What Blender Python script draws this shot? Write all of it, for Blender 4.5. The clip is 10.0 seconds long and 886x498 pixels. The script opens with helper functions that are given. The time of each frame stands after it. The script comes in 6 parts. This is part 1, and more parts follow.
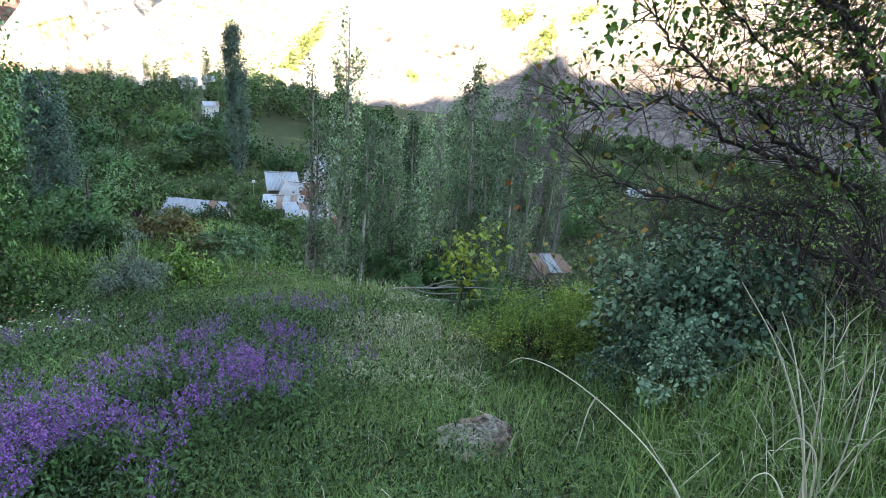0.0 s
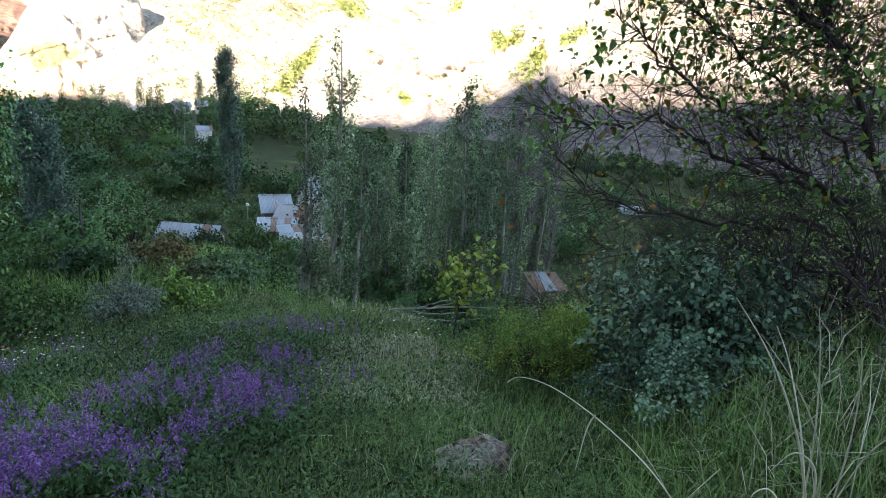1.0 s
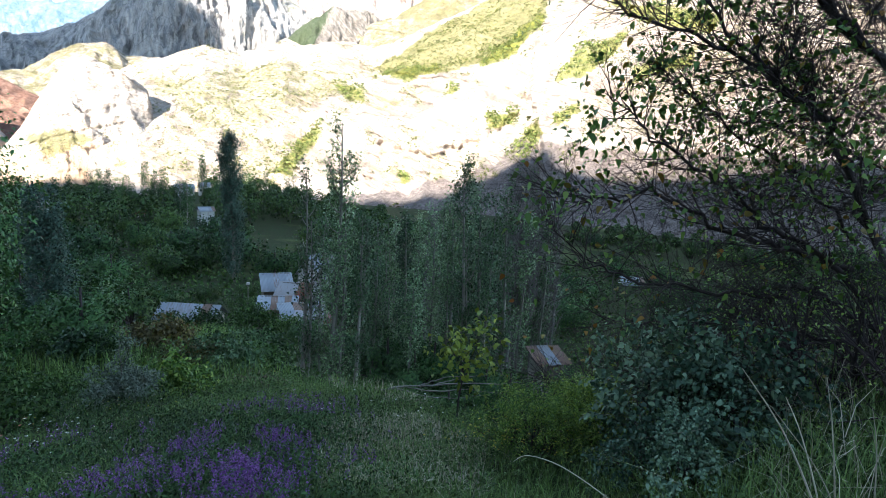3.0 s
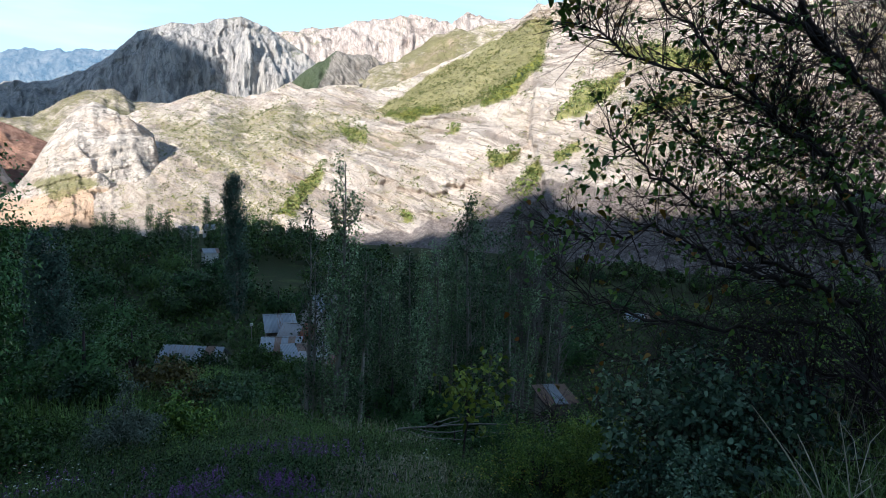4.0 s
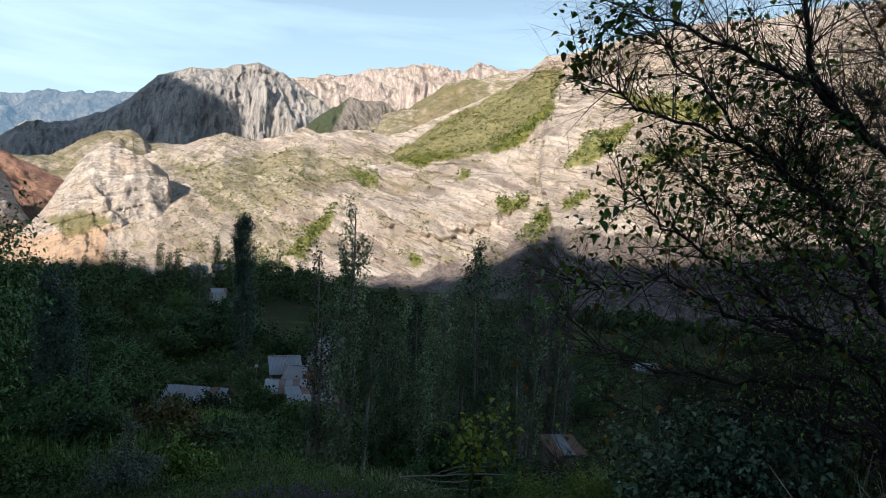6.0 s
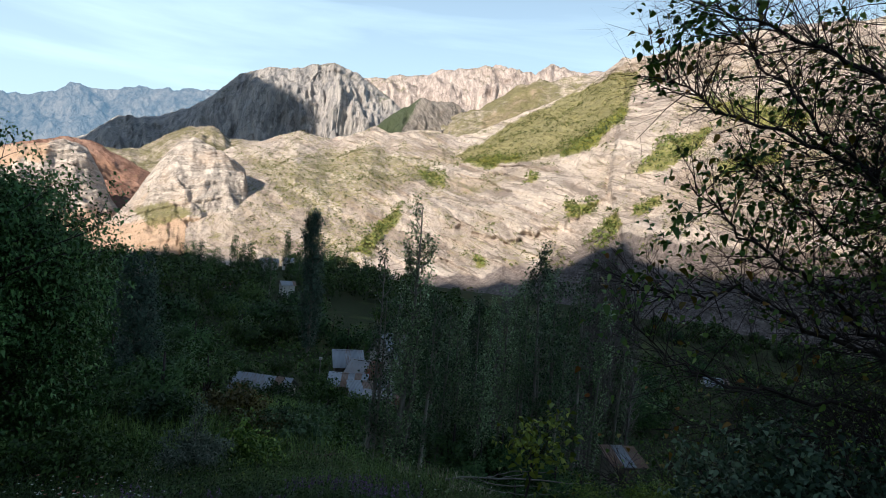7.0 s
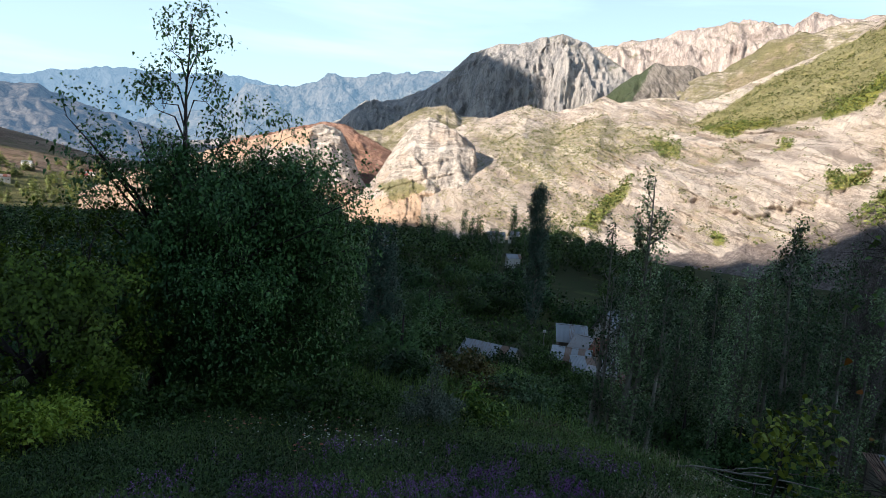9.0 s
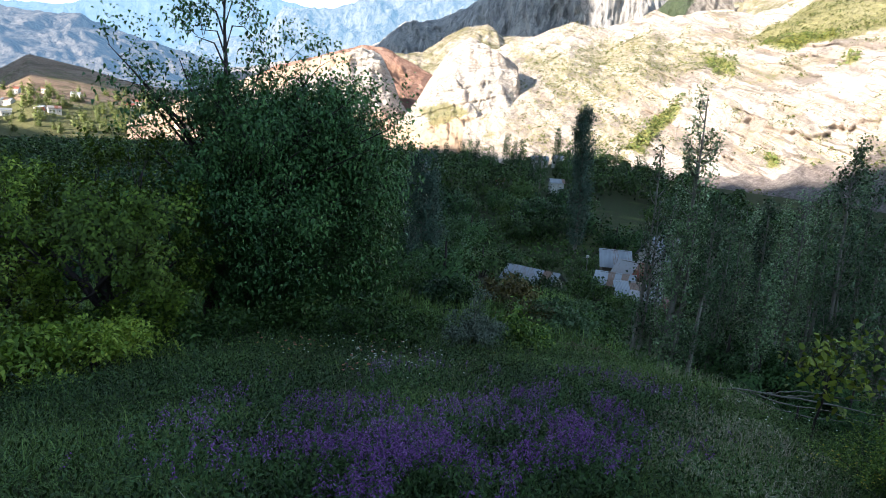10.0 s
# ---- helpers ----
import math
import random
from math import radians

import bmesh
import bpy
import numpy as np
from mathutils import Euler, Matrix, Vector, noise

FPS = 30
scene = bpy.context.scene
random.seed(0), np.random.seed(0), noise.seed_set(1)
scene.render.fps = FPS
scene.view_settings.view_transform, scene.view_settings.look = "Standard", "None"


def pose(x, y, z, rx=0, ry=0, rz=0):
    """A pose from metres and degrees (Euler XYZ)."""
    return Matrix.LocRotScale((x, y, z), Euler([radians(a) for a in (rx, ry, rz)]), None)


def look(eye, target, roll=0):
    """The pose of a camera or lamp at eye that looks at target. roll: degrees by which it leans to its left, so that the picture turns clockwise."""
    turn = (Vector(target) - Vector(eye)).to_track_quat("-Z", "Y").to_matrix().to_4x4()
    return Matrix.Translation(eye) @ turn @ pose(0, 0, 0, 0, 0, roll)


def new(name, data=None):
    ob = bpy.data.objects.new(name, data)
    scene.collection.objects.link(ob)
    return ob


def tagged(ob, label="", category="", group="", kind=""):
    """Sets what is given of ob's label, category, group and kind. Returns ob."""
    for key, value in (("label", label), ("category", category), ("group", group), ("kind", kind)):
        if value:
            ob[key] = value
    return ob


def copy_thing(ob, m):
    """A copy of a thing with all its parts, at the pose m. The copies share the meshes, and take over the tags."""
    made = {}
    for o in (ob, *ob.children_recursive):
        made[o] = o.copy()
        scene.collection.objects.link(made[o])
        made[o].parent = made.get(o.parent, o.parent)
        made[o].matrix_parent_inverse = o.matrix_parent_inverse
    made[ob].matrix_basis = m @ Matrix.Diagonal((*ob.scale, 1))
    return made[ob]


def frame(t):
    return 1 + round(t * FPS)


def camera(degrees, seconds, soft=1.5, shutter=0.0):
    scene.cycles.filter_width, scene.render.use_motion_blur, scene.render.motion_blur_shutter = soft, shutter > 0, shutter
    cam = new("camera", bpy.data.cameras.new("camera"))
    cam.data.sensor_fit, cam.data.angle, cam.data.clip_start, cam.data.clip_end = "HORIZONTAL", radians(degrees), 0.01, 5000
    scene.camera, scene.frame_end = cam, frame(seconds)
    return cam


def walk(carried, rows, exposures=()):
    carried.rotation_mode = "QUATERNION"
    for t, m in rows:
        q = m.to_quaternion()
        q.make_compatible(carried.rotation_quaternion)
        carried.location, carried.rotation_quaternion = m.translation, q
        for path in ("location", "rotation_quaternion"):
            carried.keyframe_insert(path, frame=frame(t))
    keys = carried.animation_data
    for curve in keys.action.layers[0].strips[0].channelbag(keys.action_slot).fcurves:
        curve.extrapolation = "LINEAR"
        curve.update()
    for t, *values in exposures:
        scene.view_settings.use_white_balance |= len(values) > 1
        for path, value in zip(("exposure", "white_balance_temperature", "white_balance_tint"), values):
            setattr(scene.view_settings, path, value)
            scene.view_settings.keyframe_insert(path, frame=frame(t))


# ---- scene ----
cam = camera(70.21, 10.0, soft=0.7)


def view(x, y, z, yaw, pitch, roll):
    """A camera pose from its place and the way it faces: yaw to the left of +y, pitch up, roll."""
    return pose(x, y, z, 0, 0, yaw) @ pose(0, 0, 0, 90 + pitch) @ pose(0, 0, 0, 0, 0, roll)


PATH = [
    (0.0, view(0.027, 0.035, 1.626, -3.68, -18.02, 4.96)),
    (0.5, view(0.022, 0.029, 1.629, -4.12, -16.86, 4.71)),
    (1.0, view(0.024, 0.027, 1.630, -4.03, -16.18, 4.10)),
    (1.5, view(0.023, 0.026, 1.631, -3.72, -14.57, 3.21)),
    (2.0, view(0.021, 0.022, 1.632, -3.62, -11.98, 3.01)),
    (2.5, view(0.022, 0.020, 1.633, -3.74, -10.59, 3.15)),
    (4.0, view(0.020, 0.014, 1.637, -3.10, -5.90, 2.05)),
    (4.5, view(0.018, 0.009, 1.639, -3.04, -3.64, 2.03)),
    (5.0, view(0.011, -0.002, 1.642, -3.21, -2.21, 2.74)),
    (6.5, view(0.001, -0.001, 1.650, -0.04, -1.94, 3.98)),
    (7.0, view(0.005, 0.005, 1.640, 3.70, -2.22, 5.15)),
    (7.5, view(-0.002, -0.008, 1.640, 7.83, -3.01, 5.12)),
    (8.0, view(-0.003, -0.008, 1.642, 14.29, -4.06, 4.27)),
    (8.5, view(-0.030, 0.012, 1.637, 18.33, -4.91, 4.61)),
    (9.0, view(-0.052, -0.023, 1.620, 23.70, -6.29, 4.69)),
    (9.5, view(-0.051, -0.027, 1.625, 26.76, -8.71, 4.48)),
    (10.0, view(-0.052, -0.019, 1.612, 27.09, -13.27, 3.67)),
]
walk(cam, PATH, exposures=[(0.0, 3.45, 7100, 11), (0.5, 2.9, 6950, 11), (1.0, 2.8, 6850, 10), (1.5, 2.8, 6800, 10), (2.0, 2.25, 6600, 10), (2.5, 2.6, 6400, 9), (4.0, 1.1, 5850, 7), (4.5, 1.05, 6000, 8), (5.0, 0.85, 6300, 10),
                           (6.5, 0.74, 6550, 10), (7.5, 0.80, 6600, 10), (8.5, 0.90, 6650, 10), (9.0, 0.95, 6550, 10), (9.5, 1.15, 6400, 10), (10.0, 1.78, 6350, 9)])
EYE = 1.65

# ---- world and sun ----
SUN_AZ, SUN_EL = 162.0, 20.0


def polar(az, r, z=0.0):
    """A place az degrees to the left of +y and r metres off."""
    a = radians(az)
    return Vector((-math.sin(a) * r, math.cos(a) * r, z))


def spot(az, el, r):
    """A place by its bearing, its height angle above eye level and its distance on the plan."""
    return polar(az, r, EYE + r * math.tan(radians(el)))


to_sun = polar(SUN_AZ, math.cos(radians(SUN_EL)), math.sin(radians(SUN_EL)))
sun = new("sun", bpy.data.lights.new("sun", "SUN"))
sun.data.energy, sun.data.angle, sun.data.color = 5.0, radians(0.55), (1.0, 0.90, 0.77)
sun.matrix_world = look(to_sun * 100, (0, 0, 0))

world = bpy.data.worlds.new("sky")
scene.world = world
world.use_nodes = True
wn, wl = world.node_tree.nodes, world.node_tree.links
wn.clear()
sky = wn.new("ShaderNodeTexSky")
sky.sky_type, sky.sun_disc = "NISHITA", False
sky.sun_elevation, sky.sun_rotation = radians(SUN_EL), radians(-SUN_AZ)
sky.altitude, sky.dust_density, sky.ozone_density = 900, 0.8, 1.5
coord = wn.new("ShaderNodeTexCoord")
turn = wn.new("ShaderNodeMapping")
turn.inputs["Rotation"].default_value = (0.0, radians(-14), radians(6))
turn.inputs["Scale"].default_value = (1.1, 1.1, 9.0)
cloud = wn.new("ShaderNodeTexNoise")
cloud.inputs["Scale"].default_value, cloud.inputs["Detail"].default_value, cloud.inputs["Roughness"].default_value = 1.9, 7, 0.55
cloud.inputs["Distortion"].default_value = 0.35
thin = wn.new("ShaderNodeMapRange")
thin.inputs["From Min"].default_value, thin.inputs["From Max"].default_value, thin.inputs["To Max"].default_value = 0.50, 0.80, 1.0
thin.inputs["To Min"].default_value = 0.58
white = wn.new("ShaderNodeMix")
white.data_type = "RGBA"
white.inputs["B"].default_value = (6.6, 9.2, 10.8, 1)
back = wn.new("ShaderNodeBackground")
back.inputs["Strength"].default_value = 0.078
wout = wn.new("ShaderNodeOutputWorld")
wl.new(coord.outputs["Generated"], turn.inputs["Vector"])
wl.new(turn.outputs["Vector"], cloud.inputs["Vector"])
wl.new(cloud.outputs["Fac"], thin.inputs["Value"])
part_z = wn.new("ShaderNodeSeparateXYZ")
low = wn.new("ShaderNodeMapRange")
low.interpolation_type = "SMOOTHSTEP"
low.inputs["From Min"].default_value, low.inputs["From Max"].default_value = 0.10, 0.62
low.inputs["To Min"].default_value, low.inputs["To Max"].default_value = 1.0, 0.12
veil = wn.new("ShaderNodeMath")
veil.operation = "MULTIPLY"
wl.new(coord.outputs["Generated"], part_z.inputs["Vector"])
wl.new(part_z.outputs["Z"], low.inputs["Value"])
wl.new(thin.outputs["Result"], veil.inputs[0])
wl.new(low.outputs["Result"], veil.inputs[1])
wl.new(veil.outputs["Value"], white.inputs["Factor"])
wl.new(sky.outputs["Color"], white.inputs["A"])
wl.new(white.outputs["Result"], back.inputs["Color"])
wl.new(back.outputs["Background"], wout.inputs["Surface"])

# ---- materials ----


class Nodes:
    """A short way to write node materials."""

    def __init__(self, name):
        self.mat = bpy.data.materials.new(name)
        self.mat.use_nodes = True
        self.tree = self.mat.node_tree
        self.bsdf = self.tree.nodes["Principled BSDF"]
        self.out = self.tree.nodes["Material Output"]

    def add(self, kind, **values):
        node = self.tree.nodes.new(kind)
        for key, value in values.items():
            node.inputs[key.replace("_", " ")].default_value = value
        return node

    def link(self, a, b):
        self.tree.links.new(a, b)

    def place(self, scale=(1, 1, 1), turned=(0, 0, 0), kind="POINT"):
        c, m = self.add("ShaderNodeTexCoord"), self.add("ShaderNodeMapping", Scale=scale, Rotation=turned)
        m.vector_type = kind
        self.link(c.outputs["Object"], m.inputs["Vector"])
        return m.outputs["Vector"]

    def noise(self, vector, scale, detail=5.0, rough=0.55, warp=0.0):
        n = self.add("ShaderNodeTexNoise", Scale=scale, Detail=detail, Roughness=rough, Distortion=warp)
        self.link(vector, n.inputs["Vector"])
        return n.outputs["Fac"]

    def step(self, value, low, high):
        n = self.add("ShaderNodeMapRange", From_Min=low, From_Max=high)
        self.link(value, n.inputs["Value"])
        return n.outputs["Result"]

    def ramp(self, value, *stops):
        n = self.tree.nodes.new("ShaderNodeValToRGB")
        while len(n.color_ramp.elements) < len(stops):
            n.color_ramp.elements.new(0.5)
        for e, (at, colour) in zip(n.color_ramp.elements, stops):
            e.position, e.color = at, (*colour, 1)
        self.link(value, n.inputs["Fac"])
        return n.outputs["Color"]

    def blend(self, fac, a, b, mode="MIX"):
        n = self.tree.nodes.new("ShaderNodeMix")
        n.data_type, n.blend_type = "RGBA", mode
        for socket, value in (("Factor", fac), ("A", a), ("B", b)):
            if isinstance(value, (int, float)):
                n.inputs[socket].default_value = value
            elif isinstance(value, tuple):
                n.inputs[socket].default_value = (*value, 1)
            else:
                self.link(value, n.inputs[socket])
        return n.outputs["Result"]

    def maths(self, op, a, b=0.5):
        n = self.tree.nodes.new("ShaderNodeMath")
        n.operation = op
        for i, value in enumerate((a, b)):
            if isinstance(value, (int, float)):
                n.inputs[i].default_value = value
            else:
                self.link(value, n.inputs[i])
        return n.outputs["Value"]

    def bump(self, value, strength, distance):
        n = self.add("ShaderNodeBump", Strength=strength, Distance=distance)
        self.link(value, n.inputs["Height"])
        self.link(n.outputs["Normal"], self.bsdf.inputs["Normal"])

    def done(self, colour, rough=0.8, metal=0.0, spec=0.3):
        if isinstance(colour, tuple):
            self.bsdf.inputs["Base Color"].default_value = (*colour, 1)
        else:
            self.link(colour, self.bsdf.inputs["Base Color"])
        if isinstance(rough, float):
            self.bsdf.inputs["Roughness"].default_value = rough
        else:
            self.link(rough, self.bsdf.inputs["Roughness"])
        self.bsdf.inputs["Metallic"].default_value = metal
        self.bsdf.inputs["Specular IOR Level"].default_value = spec
        return self.mat


def leaf_material(name, dark, mid, light, through_light=0.35, rough=0.5):
    """Leaves that differ one from another, shine a little and let light through."""
    n = Nodes(name)
    geo = n.add("ShaderNodeNewGeometry")
    own = n.add("ShaderNodeObjectInfo")
    patch = n.noise(n.place(), 0.9, 3.0)
    value = n.maths("ADD", n.maths("MULTIPLY", geo.outputs["Random Per Island"], 0.46), n.maths("MULTIPLY", patch, 0.54))
    value = n.maths("ADD", value, n.maths("MULTIPLY", n.maths("SUBTRACT", own.outputs["Random"], 0.5), 0.42))
    colour = n.ramp(value, (0.24, dark), (0.52, mid), (0.82, light))
    n.done(colour, rough, 0.0, 0.30)
    lit = n.add("ShaderNodeBsdfTranslucent")
    n.link(n.blend(0.5, colour, n.blend(1.0, colour, (1.0, 1.0, 0.35), "MULTIPLY")), lit.inputs["Color"])
    mix = n.add("ShaderNodeMixShader")
    mix.inputs["Fac"].default_value = 0.4 * through_light
    n.link(n.bsdf.outputs["BSDF"], mix.inputs[1])
    n.link(lit.outputs["BSDF"], mix.inputs[2])
    n.link(mix.outputs["Shader"], n.out.inputs["Surface"])
    return n.mat


def bark_material(name, dark, light, scale=9.0):
    n = Nodes(name)
    v = n.place((1, 1, 0.22))
    crack, blotch = n.noise(v, scale, 8.0, 0.65, 0.4), n.noise(n.place(), scale * 0.2, 4.0)
    n.bump(crack, 0.6, 0.02)
    return n.done(n.ramp(n.maths("ADD", n.maths("MULTIPLY", crack, 0.6), n.maths("MULTIPLY", blotch, 0.4)), (0.32, dark), (0.68, light)), 0.9)


def hill_material(name, rock_dark, rock, rock_light, scrub, size, scrub_low=0.47, scrub_high=0.58, dip=0.0, soil=(0.36, 0.24, 0.15), steep=0.55, bed=6.0, long=9.0, warp=4.0):
    """Bare bedded rock with soil, scrub and a brushy tone that darkens the shaded foot. size: the width of the large
    patches; bed: the thickness of the beds, in metres; dip: how far they fall to the right, in radians;
    long: how many times longer than thick the beds run; warp: how far they waver."""
    n = Nodes(name)
    plain = n.place()
    big, mid, fine = n.noise(plain, 1.0 / size, 6.0, 0.6), n.noise(plain, 6.0 / size, 6.0, 0.6), n.noise(plain, 40.0 / size, 5.0, 0.65)

    def along(way):
        d = n.tree.nodes.new("ShaderNodeVectorMath")
        d.operation = "DOT_PRODUCT"
        d.inputs[1].default_value = way
        n.link(plain, d.inputs[0])
        return d.outputs["Value"]

    height = n.maths("ADD", along((math.sin(dip), 0.0, math.cos(dip))), n.maths("MULTIPLY", n.maths("SUBTRACT", big, 0.5), 3 * warp))
    layer = n.add("ShaderNodeCombineXYZ")
    n.link(n.maths("DIVIDE", along((math.cos(dip), 0.0, -math.sin(dip))), long), layer.inputs["X"])
    n.link(n.maths("DIVIDE", along((0.0, 1.0, 0.0)), 2 * long), layer.inputs["Y"])
    n.link(height, layer.inputs["Z"])
    beds, leaf = n.noise(layer.outputs["Vector"], 1.0 / bed, 3.0, 0.6), n.noise(layer.outputs["Vector"], 1.9 / bed, 2.0, 0.5)
    grain = n.noise(plain, 150.0 / size, 4.0, 0.7)
    tone = n.maths("ADD", n.maths("ADD", n.maths("MULTIPLY", beds, 0.34), n.maths("MULTIPLY", leaf, 0.22)), n.maths("ADD", n.maths("MULTIPLY", grain, 0.24), n.maths("MULTIPLY", fine, 0.20)))
    stone = n.ramp(tone, (0.435, rock_dark), (0.495, rock), (0.545, rock_light))
    worn = n.step(n.maths("ADD", n.maths("MULTIPLY", mid, 0.6), n.maths("MULTIPLY", big, 0.4)), 0.40, 0.56)
    joint = n.maths("MULTIPLY", n.step(n.maths("ABSOLUTE", n.maths("SUBTRACT", leaf, 0.5)), 0.034, 0.010), worn)
    stone = n.blend(n.maths("MULTIPLY", joint, 0.75), stone, tuple(0.5 * c for c in rock_dark))
    ledge = n.maths("MULTIPLY", n.step(beds, 0.53, 0.58), n.step(n.maths("ADD", n.maths("MULTIPLY", fine, 0.5), n.maths("MULTIPLY", grain, 0.5)), 0.45, 0.54))
    stone = n.blend(n.maths("MULTIPLY", ledge, 0.65), stone, tuple(0.45 * (a + b) for a, b in zip(soil, rock_dark)))
    slab = n.add("ShaderNodeTexVoronoi", Scale=5.5 / size)
    slab.feature = "DISTANCE_TO_EDGE"
    wobble = n.add("ShaderNodeTexNoise", Scale=9.0 / size, Detail=5.0, Roughness=0.6)
    n.link(plain, wobble.inputs["Vector"])
    n.link(n.blend(size * 0.16, plain, wobble.outputs["Color"], "ADD"), slab.inputs["Vector"])
    stone = n.blend(n.maths("MULTIPLY", n.step(slab.outputs["Distance"], 0.026, 0.0), 0.5), stone, tuple(0.6 * c for c in rock_dark))

    def field(key):
        f = n.add("ShaderNodeAttribute")
        f.attribute_name = key
        return f.outputs["Fac"]

    def ragged(value, amount=1.6, low=0.35, high=0.6):
        return n.step(n.maths("ADD", value, n.maths("MULTIPLY", n.maths("SUBTRACT", n.maths("ADD", n.maths("MULTIPLY", fine, 0.6), n.maths("MULTIPLY", grain, 0.4)), 0.5), amount)), low, high)

    earth = n.maths("MAXIMUM", n.maths("MULTIPLY", n.step(big, 0.52, 0.66), 0.65), n.maths("MULTIPLY", ragged(field("soil")), 0.9))
    stone = n.blend(earth, stone, n.ramp(grain, (0.35, tuple(0.72 * c for c in soil)), (0.65, tuple(1.15 * c for c in soil))))
    geo = n.add("ShaderNodeNewGeometry")
    up = n.add("ShaderNodeSeparateXYZ")
    n.link(geo.outputs["Normal"], up.inputs["Vector"])
    flat = n.step(up.outputs["Z"], steep, steep + 0.25)
    cover = n.maths("ADD", n.maths("MULTIPLY", mid, 0.5), n.maths("MULTIPLY", big, 0.5))
    cover = n.step(n.maths("ADD", cover, n.maths("MULTIPLY", n.maths("SUBTRACT", fine, 0.5), 0.5)), scrub_low, scrub_high)
    green = n.ramp(n.maths("ADD", n.maths("MULTIPLY", fine, 0.4), n.maths("MULTIPLY", grain, 0.6)), (0.36, tuple(0.45 * c for c in scrub)), (0.5, scrub), (0.64, tuple(min(1, 1.5 * c) for c in scrub)))
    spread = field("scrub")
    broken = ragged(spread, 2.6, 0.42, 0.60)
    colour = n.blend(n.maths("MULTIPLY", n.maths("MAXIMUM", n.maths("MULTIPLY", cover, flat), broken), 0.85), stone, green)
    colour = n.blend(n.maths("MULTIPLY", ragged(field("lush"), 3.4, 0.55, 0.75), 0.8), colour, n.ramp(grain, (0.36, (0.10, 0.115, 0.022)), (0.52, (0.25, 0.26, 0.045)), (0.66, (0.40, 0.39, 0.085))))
    # shade put into the colour: dark lilac twigs over the shadowed foot of the slope
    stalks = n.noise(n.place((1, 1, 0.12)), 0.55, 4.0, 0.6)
    colour = n.blend(n.maths("MULTIPLY", ragged(field("shaded_brush"), 1.2), 0.85), colour, n.ramp(n.maths("ADD", n.maths("MULTIPLY", stalks, 0.6), n.maths("MULTIPLY", grain, 0.4)), (0.38, (0.085, 0.070, 0.068)), (0.5, (0.18, 0.148, 0.144)), (0.62, (0.31, 0.26, 0.25))))
    n.bump(n.maths("ADD", n.maths("ADD", beds, n.maths("MULTIPLY", leaf, 0.5)), n.maths("MULTIPLY", n.maths("ADD", fine, grain), 0.5)), 1.0, size * 0.03)
    return n.done(colour, 0.92, 0.0, 0.15)


ROCK = hill_material("pale_bedded_rock", (0.34, 0.28, 0.245), (0.59, 0.50, 0.44), (0.75, 0.655, 0.58), (0.25, 0.235, 0.092), 90.0, 0.56, 0.66, radians(22), (0.50, 0.40, 0.31), 0.6, 7.5, 7.0, 5.0)
DOME_ROCK = hill_material("grey_limestone", (0.31, 0.272, 0.246), (0.53, 0.468, 0.424), (0.68, 0.61, 0.552), (0.19, 0.18, 0.075), 70.0, 0.60, 0.70, radians(-14), (0.60, 0.42, 0.30), 0.6, 5.0, 4.0, 9.0)
RED_ROCK = hill_material("red_rock", (0.22, 0.12, 0.09), (0.36, 0.205, 0.155), (0.46, 0.29, 0.225), (0.22, 0.15, 0.08), 80.0, 0.58, 0.72, 0.5, (0.42, 0.23, 0.15))
BROWN_ROCK = hill_material("brown_earth", (0.22, 0.15, 0.11), (0.33, 0.22, 0.16), (0.40, 0.29, 0.22), (0.15, 0.16, 0.062), 90.0, 0.50, 0.66, 0.1, (0.36, 0.24, 0.16))
MASSIF_ROCK = hill_material("grey_cliff_rock", (0.23, 0.225, 0.232), (0.39, 0.368, 0.362), (0.49, 0.455, 0.435), (0.15, 0.165, 0.09), 200.0, 0.55, 0.66, 1.5, (0.38, 0.35, 0.325), 0.62, 16.0, 6.0, 12.0)
PINK_ROCK = hill_material("pinkish_cliff_rock", (0.28, 0.235, 0.222), (0.465, 0.392, 0.362), (0.59, 0.507, 0.468), (0.16, 0.17, 0.08), 220.0, 0.50, 0.62, 1.35, (0.40, 0.32, 0.275), 0.62, 18.0, 4.0, 16.0)
# forest and rock, both coloured darker for the shade lying on this hill
SHADED_HILL = hill_material("shaded_forest_rock", (0.14, 0.125, 0.115), (0.23, 0.205, 0.185), (0.31, 0.28, 0.255), (0.045, 0.07, 0.032), 120.0, 0.62, 0.74, 0.9, (0.20, 0.17, 0.14), 0.55)
GREEN_HILL = hill_material("scrub_covered_rock", (0.28, 0.24, 0.20), (0.46, 0.39, 0.33), (0.58, 0.50, 0.43), (0.16, 0.15, 0.068), 130.0, 0.42, 0.56, 0.2, (0.36, 0.28, 0.20), 0.35)


def distance_material(name, colour, shade, haze_glow, size):
    """Far ranges: a backdrop; haze of kilometres of bright air is put in as emission."""
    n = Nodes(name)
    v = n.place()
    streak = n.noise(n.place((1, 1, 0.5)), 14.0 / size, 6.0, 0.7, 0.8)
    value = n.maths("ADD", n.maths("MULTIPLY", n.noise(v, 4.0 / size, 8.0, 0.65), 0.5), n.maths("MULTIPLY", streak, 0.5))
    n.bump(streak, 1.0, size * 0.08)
    # pale rock streaks and shade tone stand partly for sunlit and shaded faces
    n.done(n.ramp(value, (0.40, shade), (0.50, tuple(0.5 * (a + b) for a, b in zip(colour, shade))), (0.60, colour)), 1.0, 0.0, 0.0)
    n.bsdf.inputs["Emission Color"].default_value = (*haze_glow, 1)
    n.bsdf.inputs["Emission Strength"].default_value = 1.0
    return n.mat


